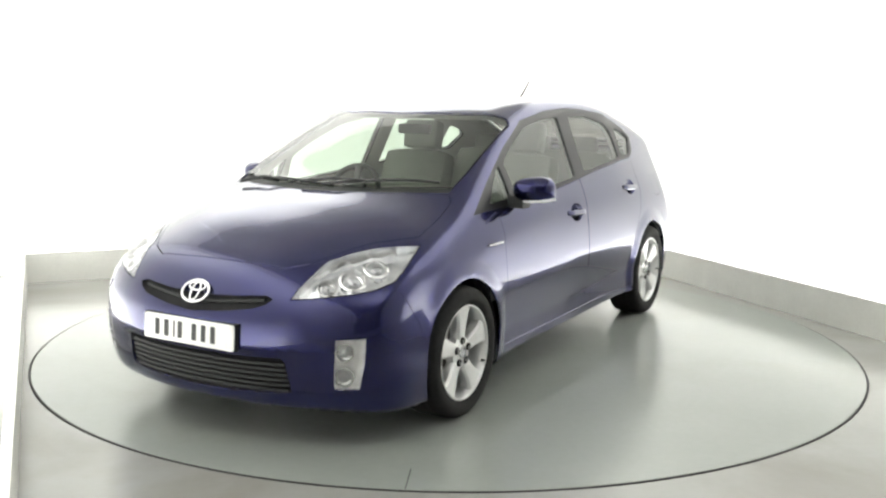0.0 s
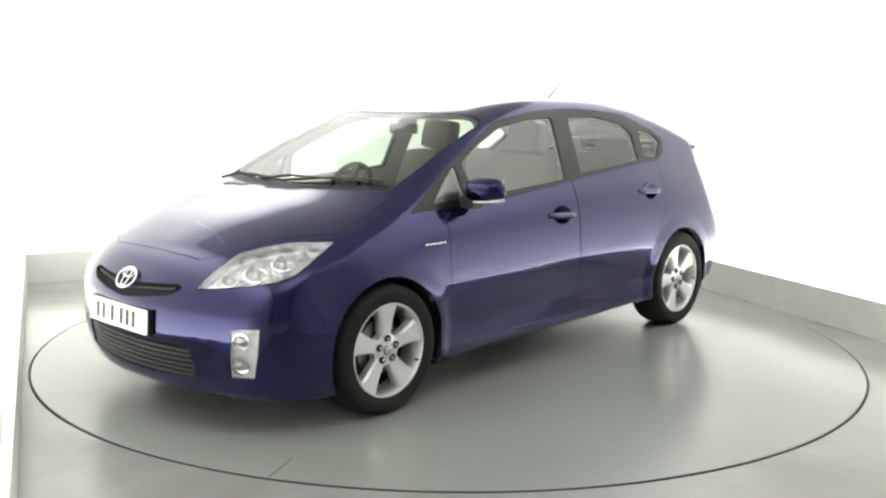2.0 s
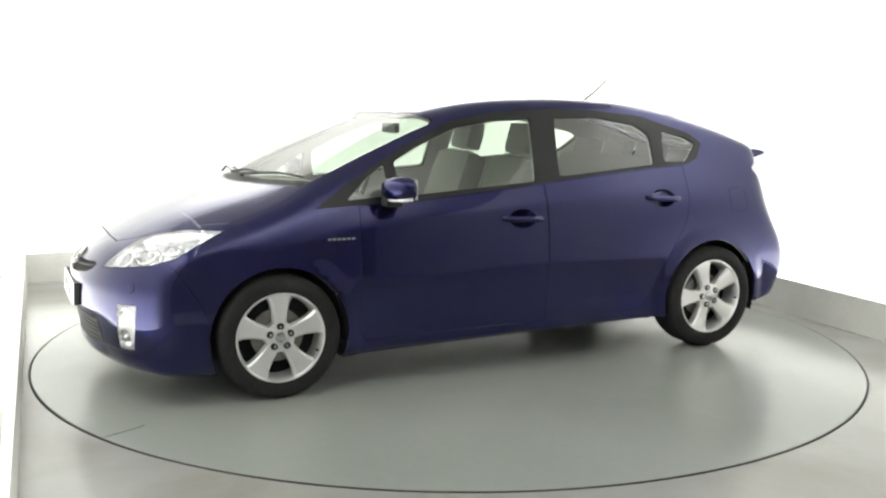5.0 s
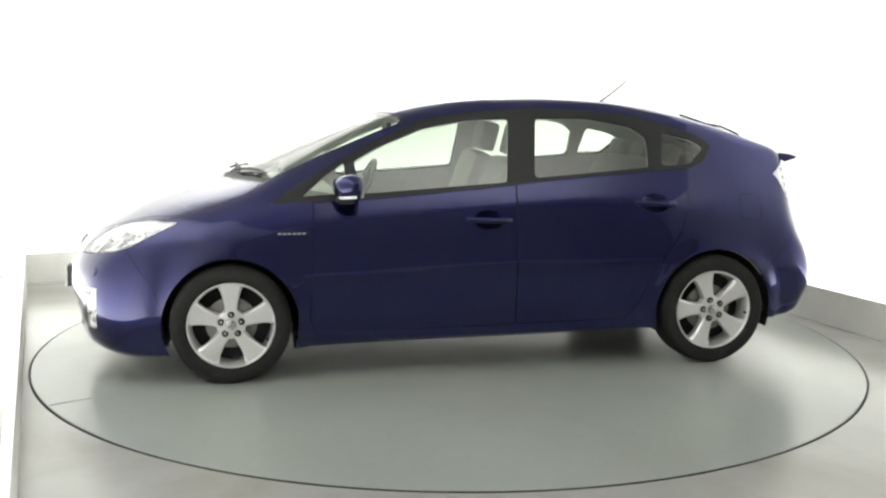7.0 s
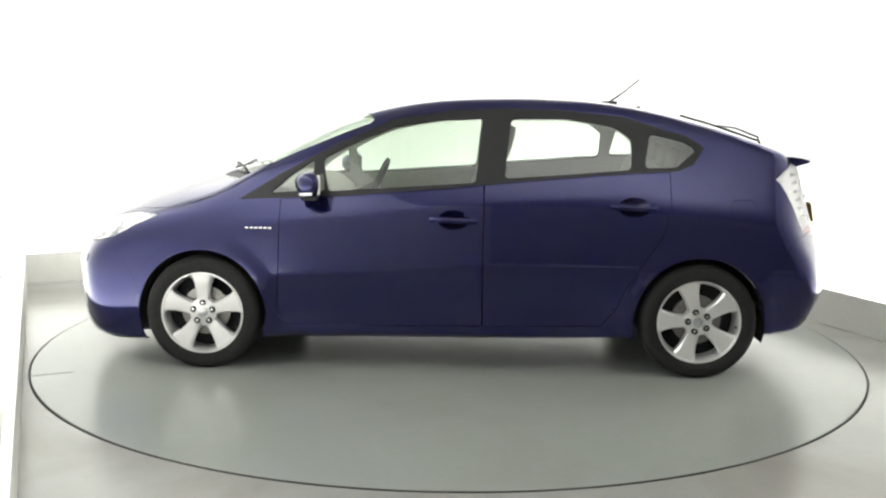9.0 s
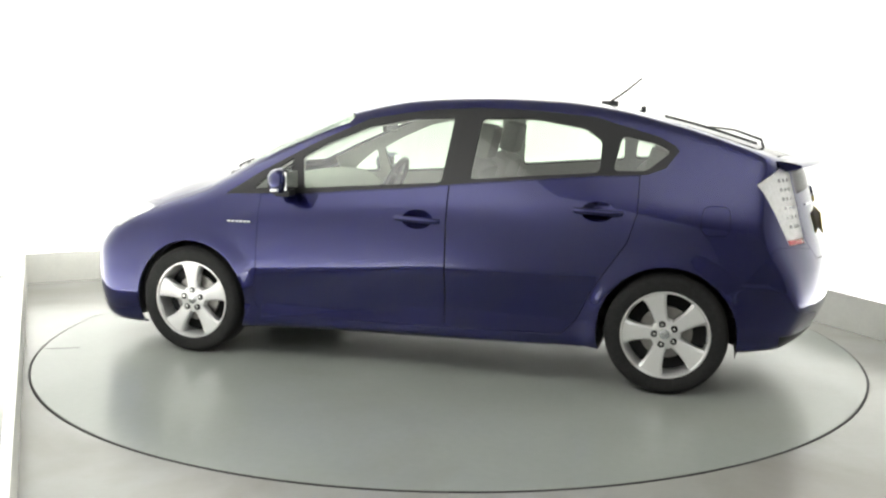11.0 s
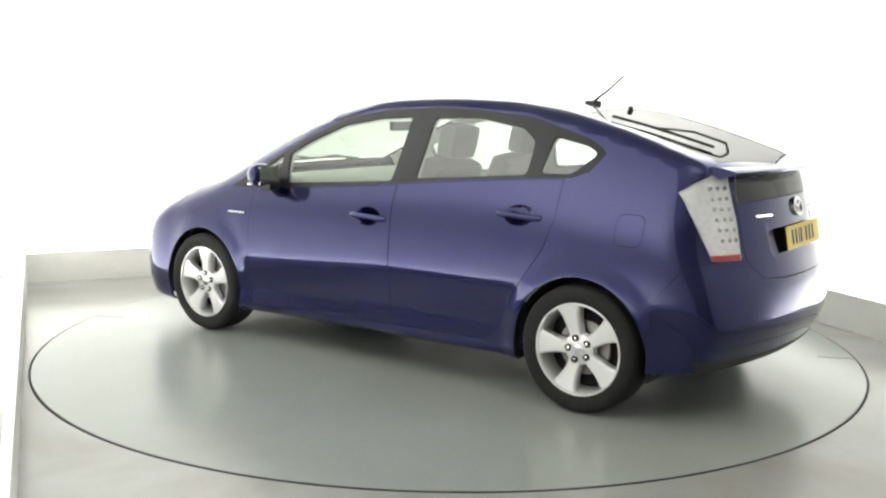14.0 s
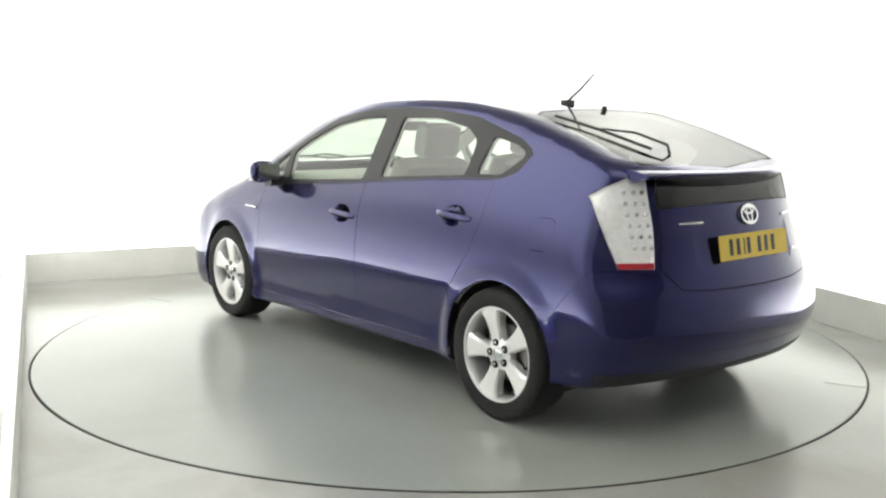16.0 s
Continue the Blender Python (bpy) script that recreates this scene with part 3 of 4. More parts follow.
def is_(*names):
    res = np.zeros(len(NAMES), bool)
    for n in names:
        res |= NAMES == n
    return res


# ---- car materials ----
GLASS = glass_material("tinted_green_glass", (0.76, 0.84, 0.76), 0.11)
CLEAR = glass_material("clear_lamp_glass", (0.95, 0.95, 0.95))
PRIVACY = glass_material("dark_glass", (0.05, 0.05, 0.055))
PRIVACY_TOP = glass_material("dark_rear_glass", (0.11, 0.10, 0.095), 0.07)
GLOSS_BLACK = material("gloss_black_trim", (0.010, 0.010, 0.011), 0.32, grain=0.1, grain_scale=80, spec=0.35)
CHROME = material("chrome", (0.86, 0.86, 0.86), 0.12, metal=1.0, grain=0.03)
SATIN = material("satin_reflector", (0.86, 0.86, 0.86), 0.30, metal=0.35, grain=0.10, grain_scale=45, bump=0.5)
TRIM = material("warm_grey_cabin_trim", (0.52, 0.515, 0.48), 0.75, grain=0.08, grain_scale=60, bump=0.1)
FABRIC = material("grey_seat_cloth", (0.27, 0.265, 0.25), 0.9, grain=0.15, grain_scale=160, bump=0.3)
DARK = material("dark_underbody", (0.012, 0.012, 0.013), 0.8, grain=0.2, grain_scale=30)
WHITE_PLATE = material("white_reflective_plate", (0.80, 0.80, 0.78), 0.4, grain=0.02)
YELLOW_PLATE = material("yellow_reflective_plate", (0.62, 0.44, 0.03), 0.4, grain=0.03)
INK = material("black_plate_ink", (0.02, 0.02, 0.02), 0.5)
RED = material("red_lens", (0.40, 0.02, 0.03), 0.15, coat=0.6, grain=0.1, grain_scale=60)
BOWL = material("silver_lamp_bowl", (0.72, 0.73, 0.75), 0.2, metal=0.85, grain=0.15, grain_scale=30, bump=0.6)
PALE = material("pale_lamp_bowl", (0.92, 0.92, 0.92), 0.35, metal=0.1, grain=0.10, grain_scale=45, bump=0.5)
LED = material("grey_lamp_optic", (0.55, 0.56, 0.58), 0.2, metal=0.8)
STEEL = material("brake_steel", (0.28, 0.27, 0.26), 0.4, metal=0.9, grain=0.1)

# ---- car body panels ----
car = tagged(new("car"), "dark blue-violet metallic five-door hatchback with silver alloy wheels", "car")
BODY_LOW = C_SKIN[:, 2] < 0.255
UNDER = is_("shell") & (NF_SKIN[:, 2] < -0.75)


def pieces(pick):
    """The connected pieces of a choice of faces, the largest first."""
    root = {}

    def top_of(v):
        while root.setdefault(v, v) != v:
            root[v] = root[root[v]]
            v = root[v]
        return v

    for i in np.nonzero(pick)[0]:
        f = F_SKIN[i]
        for v in f[1:]:
            root[top_of(f[0])] = top_of(v)
    groups = {}
    for i in np.nonzero(pick)[0]:
        groups.setdefault(top_of(F_SKIN[i][0]), []).append(i)
    res = []
    for g in sorted(groups.values(), key=len, reverse=True):
        m = np.zeros(len(NAMES), bool)
        m[g] = True
        res.append(m)
    return res


for k, m in enumerate(pieces(is_("shell") & ~UNDER)):
    if m.sum() > 6:
        patch("body_shell" if k == 0 else "body_panel", m, PAINT, car)
patch("underbody", UNDER, DARK, car, "black underbody", rim=0)
patch("panel_seam", is_("gap"), DARK, car, "dark seams between the panels", inset=0.011, rim=0)
patch("hood", is_("hood"), PAINT, car)
patch("tailgate", is_("hatch"), PAINT, car)
front_bumper = patch("front_bumper", is_("front_bumper") & ~(NF_SKIN[:, 2] < -0.8), PAINT, car)
rear_bumper = patch("rear_bumper", is_("rear_bumper") & ~((C_SKIN[:, 2] < 0.335) & (C_SKIN[:, 0] < -1.9)) & ~(NF_SKIN[:, 2] < -0.8), PAINT, car)
patch("lower_lip", is_("rear_bumper") & (C_SKIN[:, 2] < 0.335) & (C_SKIN[:, 0] < -1.9), BLACK, rear_bumper, "dark grey lower lip of the bumper")
for side in (LEFT, RIGHT):
    front_door = patch("front_door", is_("front_door") & side, PAINT, car)
    rear_door = patch("rear_door", is_("rear_door") & side, PAINT, car)
    patch("sill", is_("sill") & side & (NF_SKIN[:, 2] > -0.8), PAINT, car)
    trim = patch("window_trim", is_("window_trim") & side, GLOSS_BLACK, car, "black window surround", rim=0.02)
    for w in ("front_window", "rear_window", "quarter_window", "nose_window"):
        ob = patch({"nose_window": "corner_window"}.get(w, w), is_(w) & side, GLASS, car, "green-tinted glass", inset=0.006, rim=0)
        ob.visible_shadow = False
    for n, door in ((HANDLES[0], front_door), (HANDLES[1], rear_door)):
        hx, hz = np.mean(n, 0)
        patch("handle_recess", is_("handle_bowl") & side & (np.abs(C_SKIN[:, 0] - hx) < 0.12), PAINT, door, rim=0,
              shape=lambda P: 0.024 * np.clip(1 - ((P[:, 0] - hx) / 0.088) ** 2 - ((P[:, 2] - hz) / 0.052) ** 2, 0, 1) ** 0.6)
        s = 1 if side is LEFT else -1
        bm = bmesh.new()
        pts = []
        for k in range(9):
            x = hx + 0.125 - 0.25 * k / 8
            z = hz + 0.002 - 0.008 * (k / 8)
            q = skin_side(x, z, s)
            lift = 0.007 if 0 < k < 8 else -0.006
            pts.append((x, q[1] + s * lift, z))
        tube(bm, pts, 0.0115, 10)
        for v in bm.verts:
            v.co.z += 0.45 * (v.co.z - hz)
        part("door_handle", bm, PAINT, door, smooth=True)
patch("fuel_flap", is_("fuel_flap"), PAINT, car)
for n, mat, label in (("windscreen", GLASS, "large raked windscreen"), ("backlight", PRIVACY_TOP, "dark sloping rear window"), ("low_glass", PRIVACY, "dark upright lower rear window")):
    ob = patch({"backlight": "rear_screen", "low_glass": "lower_rear_screen"}.get(n, n), is_(n), mat, car, label, inset=0.002, rim=0)
    ob.visible_shadow = False
cowl = patch("cowl", is_("cowl"), BLACK, car, "black plastic cowl under the windscreen", inset=0.012)
patch("plate_recess", is_("plate_bay"), PAINT, car, rim=0.0,
      shape=lambda P: 0.006 * np.clip(np.minimum((0.37 - np.abs(P[:, 1])) / 0.04, np.minimum((P[:, 2] - 0.76) / 0.03, (0.95 - P[:, 2]) / 0.04)), 0, 1))

# inner skin: cabin lining and dark inner panels
OPEN = is_("front_window", "rear_window", "quarter_window", "nose_window", "windscreen", "backlight", "low_glass", "well")
CABIN = (C_SKIN[:, 2] > 0.5) & (C_SKIN[:, 0] < 1.05) & (C_SKIN[:, 0] > -2.0)
patch("cabin_lining", ~OPEN & CABIN & ~is_("tail_lamp"), TRIM, car, "warm grey cabin lining", inset=0.035, rim=0)
patch("inner_panel", ~OPEN & (~CABIN | is_("tail_lamp")), DARK, car, "dark inner panels", inset=0.075, rim=0)

# cabin floor and bulkhead
bm = bmesh.new()
box(bm, -1.85, 1.0, -0.72, 0.72, 0.36, 0.40)
part("cabin_floor", bm, DARK, car, "dark cabin carpet")
bm = bmesh.new()
box(bm, -1.85, -1.28, -0.64, 0.64, 0.86, 0.89)
part("parcel_shelf", bm, TRIM, car, "grey parcel shelf", bevel=0.008)

# ---- lamps of the car ----
for side, s in ((LEFT, 1), (RIGHT, -1)):
    head = patch("headlamp", is_("headlamp") & side, CLEAR, car, "clear swept-back headlamp", rim=0)
    head.visible_shadow = False
    patch("lamp_bowl", is_("headlamp") & side, BOWL, head, "silver lamp bowl", inset=0.05, rim=-0.05,
          shape=lambda P: 0.012 * np.sin(P[:, 0] * 38) * np.sin(P[:, 1] * 44))
    for q, r in (((2.035, 0.575, 0.708), 0.034), ((1.945, 0.645, 0.735), 0.046), ((1.83, 0.685, 0.77), 0.042)):
        c = Vector((q[0], s * q[1], q[2]))
        n = normal_at(c)
        m = Matrix.Translation(c - n * 0.025) @ n.to_track_quat("Y", "Z").to_matrix().to_4x4()
        bm = bmesh.new()
        lathe(bm, [(r * 1.25, -0.03), (r * 1.3, 0.012), (r * 1.12, 0.016), (r, 0.004), (r * 0.9, -0.008), (0.0005, -0.022)], 20, m)
        part("lamp_ring", bm, CHROME, head, "chrome lamp ring", smooth=True)
        bm = bmesh.new()
        lathe(bm, [(r * 0.72, -0.01), (r * 0.6, 0.006), (r * 0.35, 0.014), (0.0005, 0.017)], 16, m)
        part("lamp_lens", bm, LED, head, "grey projector lens", smooth=True)
    fog = patch("fog_lamp", is_("fog_lamp") & side, CLEAR, car, "upright fog lamp behind clear glass", rim=0)
    fog.visible_shadow = False
    patch("fog_bowl", is_("fog_lamp") & side, SATIN, fog, "silver lamp bowl", inset=0.04, rim=-0.04,
          shape=lambda P: 0.010 * np.sin(P[:, 2] * 70))
    for z, r in ((0.445, 0.034), (0.335, 0.040)):
        y0 = 0.695 if z > 0.4 else 0.685
        c = Vector(skin_front(s * y0, z))
        n = normal_at(c)
        m = Matrix.Translation(c - n * 0.02) @ n.to_track_quat("Y", "Z").to_matrix().to_4x4()
        bm = bmesh.new()
        lathe(bm, [(r * 1.15, -0.03), (r * 1.15, 0.006), (r, 0.006), (r * 0.9, -0.006), (0.0005, -0.02)], 20, m)
        part("lamp_ring", bm, CHROME, fog, "chrome lamp ring", smooth=True)
        bm = bmesh.new()
        lathe(bm, [(r * 0.7, -0.008), (r * 0.5, 0.006), (0.0005, 0.01)], 16, m)
        part("lamp_lens", bm, LED, fog, "grey lamp lens", smooth=True)
    LOWER = C_SKIN[:, 2] < 0.806
    tail = patch("tail_lamp", is_("tail_lamp") & side & ~LOWER, CLEAR, car, "clear tail lamp with a red strip below", rim=0)
    tail.visible_shadow = False
    patch("reflector_strip", is_("tail_lamp") & side & LOWER, RED, tail, "red reflector strip", inset=0.003)
    patch("lamp_bowl", is_("tail_lamp") & side, PALE, tail, "silver-white lamp bowl", inset=0.014, rim=-0.014,
          shape=lambda P: 0.006 * np.sin(P[:, 2] * 60) * np.sin(P[:, 1] * 60))
    for row in range(6):
        z = 1.10 - 0.046 * row
        for k in range(3):
            c = skin_rear(s * (0.548 + 0.036 * k), z)
            n = normal_at(c)
            c = Vector(c) - n * 0.010
            bm = bmesh.new()
            lathe(bm, [(0.011, -0.008), (0.010, 0.001), (0.005, 0.004), (0.0005, 0.005)], 10,
                  Matrix.Translation(c) @ n.to_track_quat("Y", "Z").to_matrix().to_4x4())
            part("lamp_optic", bm, LED, tail, "grey lamp optic", smooth=True)

# small washer covers under the headlamps
for s in (1, -1):
    c = Vector(skin_hit((1.4, s * 0.3, 0.59), Vector((0.83, s * 0.56, 0)).normalized()))
    n = normal_at(c)
    bm = bmesh.new()
    lathe(bm, [(0.024, -0.004), (0.0225, 0.0015), (0.016, 0.0025), (0.0005, 0.003)], 16, Matrix.Translation(c) @ n.to_track_quat("Y", "Z").to_matrix().to_4x4())
    part("washer_cover", bm, PAINT, front_bumper, smooth=True)

# ---- grilles ----
upper = patch("upper_grille", is_("upper_grille"), DARK, car, "narrow black upper grille", inset=0.03, rim=-0.03)
lower = patch("lower_grille", is_("lower_grille"), DARK, car, "wide black lower grille with slats", inset=0.06, rim=-0.06)
for z, half in ((0.262, 0.44), (0.285, 0.45), (0.308, 0.45), (0.331, 0.45), (0.354, 0.445), (0.377, 0.44)):
    bm = bmesh.new()
    tube(bm, [Vector(skin_front(half * (k / 10 - 1), z)) - Vector((0.016, 0, 0)) for k in range(21)], 0.007, 6)
    part("slat", bm, BLACK, lower)
bm = bmesh.new()
tube(bm, [Vector(skin_front(0.34 * (k / 8 - 1), 0.612 + 0.03 * abs(k / 8 - 1))) - Vector((0.016, 0, 0)) for k in range(17)], 0.007, 6)
part("slat", bm, BLACK, upper)


# ---- badges and plates ----
def on_skin(c, lift=0.0):
    n = normal_at(c)
    return Matrix.Translation(Vector(c) + n * lift) @ n.to_track_quat("Z", "Y").to_matrix().to_4x4()


def ring(bm, m, rx, ry, w, h):
    seg = 32
    for i in range(seg):
        a, b = 2 * math.pi * i / seg, 2 * math.pi * (i + 1) / seg
        for (r0x, r0y, z0), (r1x, r1y, z1) in (((rx, ry, 0), (rx, ry, h)), ((rx, ry, h), (rx - w, ry - w, h)), ((rx - w, ry - w, h), (rx - w, ry - w, 0))):
            bm.faces.new([bm.verts.new(m @ Vector(q)) for q in ((r0x * math.cos(a), r0y * math.sin(a), z0), (r0x * math.cos(b), r0y * math.sin(b), z0),
                                                                 (r1x * math.cos(b), r1y * math.sin(b), z1), (r1x * math.cos(a), r1y * math.sin(a), z1))])


for c, r, tilt in ((skin_front(0.0, 0.648), 0.080, 1), (skin_rear(0.0, 0.985), 0.066, -1)):
    n = normal_at(c)
    n = Vector((n.x, 0, n.z)).normalized()
    up = Vector((0, 0, 1))
    right = up.cross(n).normalized()
    m = Matrix.Translation(Vector(c) + n * 0.004) @ Matrix((right, n.cross(right), n)).transposed().to_4x4()
    bm = bmesh.new()
    ring(bm, m, r, r * 0.72, r * 0.16, 0.010)
    ring(bm, m, r * 0.34, r * 0.62, r * 0.13, 0.009)
    ring(bm, m @ Matrix.Translation((0, r * 0.30, 0)), r * 0.62, r * 0.30, r * 0.12, 0.0085)
    bmesh.ops.remove_doubles(bm, verts=bm.verts, dist=1e-5)
    part("badge", bm, CHROME, car, "chrome oval badge", smooth=True)


def number_plate(c, tilt, mat, label, sx):
    """A plate with plain dark bars in place of its characters, on a dark backing."""
    m = Matrix.Translation(c) @ pose(0, 0, 0, 0, tilt, 0)
    w, h = 0.52, 0.112
    bm = bmesh.new()
    prism(bm, rounded([(-w / 2, -h / 2), (w / 2, -h / 2), (w / 2, h / 2), (-w / 2, h / 2)], 0.012), 0, 0.006,
          m @ Matrix(((0, 0, sx, 0), (sx, 0, 0, 0), (0, 1, 0, 0), (0, 0, 0, 1))))
    plate = part("number_plate", bm, mat, car, label)
    y = -0.205
    for k in range(7):
        y += 0.012 if k != 4 else 0.04
        wide = 0.042 if k != 2 else 0.014
        bm = bmesh.new()
        x0, x1 = (0.0065, 0.0075) if sx > 0 else (-0.0075, -0.0065)
        box(bm, x0, x1, sx * y, sx * (y + wide * 0.62), -0.036, 0.036, m)
        part("dark_bar", bm, INK, plate)
        y += wide
    return plate


pf = skin_front(0, 0.485)
bm = bmesh.new()
box(bm, pf[0] - 0.05, pf[0] + 0.001, -0.262, 0.262, 0.43, 0.545)
part("plate_holder", bm, BLACK, car, "black plate holder", bevel=0.01)
number_plate((pf[0] + 0.003, 0, 0.487), -4, WHITE_PLATE, "white front number plate with plain dark bars", 1)
pr = skin_rear(0, 0.86)
number_plate((pr[0] - 0.006, 0, 0.853), 10, YELLOW_PLATE, "yellow rear number plate with plain dark bars", -1)


def bar_badge(x, z, length, height, s):
    bm = bmesh.new()
    n = 6
    for k in range(n):
        x0 = x + length / 2 - length * k / n
        a, b = skin_side(x0, z, s), skin_side(x0 - length / n * 0.7, z, s)
        tube(bm, [Vector((a[0], a[1] + s * 0.002, z)), Vector((b[0], b[1] + s * 0.002, z))], height / 2, 6)
    return part("side_badge", bm, CHROME, car, "small chrome badge of plain bars")


for s in (1, -1):
    bar_badge(1.03, 0.787, 0.15, 0.016, s)
for y0, y1, z in ((0.30, 0.42, 0.965), (-0.44, -0.33, 0.965), (-0.45, -0.38, 0.80)):
    bm = bmesh.new()
    a, b = skin_rear(y0, z), skin_rear(y1, z)
    tube(bm, [Vector(a) - Vector((0.003, 0, 0)), Vector(b) - Vector((0.003, 0, 0))], 0.006, 6)
    part("rear_badge", bm, CHROME, car, "small chrome badge of a plain bar")

# ---- spoiler, aerial, wipers, mirrors ----
bm = bmesh.new()
rows = []
for k in range(33):
    y = 0.592 * (k / 16 - 1)
    bow = (abs(y) / 0.592) ** 2.2
    x0, x1 = -1.965 + 0.13 * bow, -2.125 + 0.15 * bow
    z0 = skin_top(x0, y)[2] - 0.012
    zt = 1.176 + 0.012 * (1 - bow)
    xb = x1 * 0.45 + x0 * 0.55
    rows.append([bm.verts.new(q) for q in ((x0, y, z0), (x0 * 0.7 + x1 * 0.3, y, z0 * 0.7 + zt * 0.3 + 0.006), (x0 * 0.35 + x1 * 0.65, y, z0 * 0.35 + zt * 0.65 + 0.006),
                                            (x1 + 0.01, y, zt + 0.002), (x1, y, zt - 0.004), (x1 + 0.006, y, zt - 0.014), (xb, y, zt - 0.035), (x0, y, z0 - 0.02 - 0.06 * (1 - bow)))])
for a, b in zip(rows, rows[1:]):
    for i in range(8):
        bm.faces.new((a[i], b[i], b[(i + 1) % 8], a[(i + 1) % 8]))
bm.faces.new(rows[0])
bm.faces.new(rows[-1][::-1])
part("spoiler", bm, PAINT, car, "thin rear spoiler lip", smooth=True)

zb = skin_top(-0.94, 0)[2]
bm = bmesh.new()
prism(bm, [(-0.99 + 0.10 * t, 0.022 * math.sin(math.pi * t) ** 0.6) for t in (0, .2, .4, .6, .8, 1)] +
      [(-0.99 + 0.10 * t, -0.022 * math.sin(math.pi * t) ** 0.6) for t in (.8, .6, .4, .2)], zb - 0.01, zb + 0.018)
aerial = part("aerial_base", bm, BLACK, car, "black aerial base", smooth=True, bevel=0.006)
bm = bmesh.new()
tube(bm, [(-0.945, 0, zb + 0.015), (-1.03, 0, zb + 0.075), (-1.12, 0, 1.622)], 0.007, 8, 0.0045)
part("aerial_rod", bm, BLACK, aerial, "thin black aerial rod")


def wiper(name, pts, blade, lift=0.012):
    """An arm over the glass and its blade."""
    bm = bmesh.new()
    tube(bm, [Vector(skin_top(x, y)) + Vector((0, 0, l)) for x, y, l in pts], 0.008, 6, 0.005)
    arm = part(name, bm, BLACK, car, "black wiper arm and blade", smooth=True)
    bm = bmesh.new()
    tube(bm, [Vector(skin_top(*(Vector(blade[0]).lerp(Vector(blade[1]), k / 10)))) + Vector((0, 0, lift)) for k in range(11)], 0.007, 6)
    part("wiper_blade", bm, BLACK, arm)


wiper("windscreen_wiper", [(1.355, -0.10, 0.025), (1.325, 0.10, 0.04), (1.27, 0.32, 0.02)], ((1.335, 0.02), (1.155, 0.60)))
wiper("windscreen_wiper", [(1.31, -0.54, 0.025), (1.325, -0.36, 0.04), (1.335, -0.20, 0.02)], ((1.25, -0.52), (1.345, 0.08)))
wiper("rear_wiper", [(-1.80, 0.225, 0.0), (-1.785, 0.225, 0.04), (-1.64, 0.275, 0.045), (-1.51, 0.375, 0.022)], ((-1.28, 0.44), (-1.76, 0.31)), 0.016)
bm = bmesh.new()
zn = skin_top(-1.13, -0.10)[2]
prism(bm, ellipse(-1.13, -0.08, 0.014, 0.014, 10), zn - 0.005, zn + 0.022)
part("washer_jet", bm, BLACK, car)

for s in (1, -1):
    # a rounded shell, flattened at its rear where the glass sits
    bm = bmesh.new()
    c = Vector((0.735, s * 0.915, 1.035))
    seg, nr = 24, 12
    rings = []
    for i in range(nr + 1):
        t = math.pi * i / nr
        rings.append([])
        for k in range(seg):
            a = 2 * math.pi * k / seg
            dx, dy, dz = math.cos(t), math.sin(t) * math.cos(a), math.sin(t) * math.sin(a)
            px = 0.085 * dx if dx > 0 else 0.045 * max(dx, -0.75)
            py = 0.105 * math.copysign(abs(dy) ** 0.8, dy)
            pz = 0.068 * math.copysign(abs(dz) ** 0.8, dz) * (1.0 + 0.12 * dy * s)
            rings[-1].append(bm.verts.new(c + Vector((px - 0.05 * (py * s) / 0.1 * 0.5, py, pz))))
    for a, b in zip(rings, rings[1:]):
        for k in range(seg):
            bm.faces.new((a[k], a[(k + 1) % seg], b[(k + 1) % seg], b[k]))
    mirror = part("door_mirror", bm, PAINT, car, "rounded blue door mirror", smooth=True)
    bm = bmesh.new()
    box(bm, 0.676, 0.690, s * 0.84, s * 0.985, 0.985, 1.085)
    part("mirror_glass", bm, CHROME, mirror, "silvered mirror glass", bevel=0.004)
    bm = bmesh.new()
    prism(bm, rounded([(0.80, 0.94), (0.71, 0.94), (0.715, 1.005), (0.79, 1.005)], 0.015), 0.0, 0.09,
          Matrix(((1, 0, 0, 0), (0, 0, s, s * 0.79), (0, 1, 0, 0), (0, 0, 0, 1))))
    part("mirror_foot", bm, BLACK, mirror, "black mirror foot", bevel=0.008)
    bm = bmesh.new()
    tube(bm, [(0.785, s * 0.86, 0.978), (0.79, s * 0.93, 0.98), (0.76, s * 1.0, 0.985), (0.715, s * 1.018, 0.99)], 0.008, 8)
    part("indicator_strip", bm, SATIN, mirror, "pale indicator strip", smooth=True)


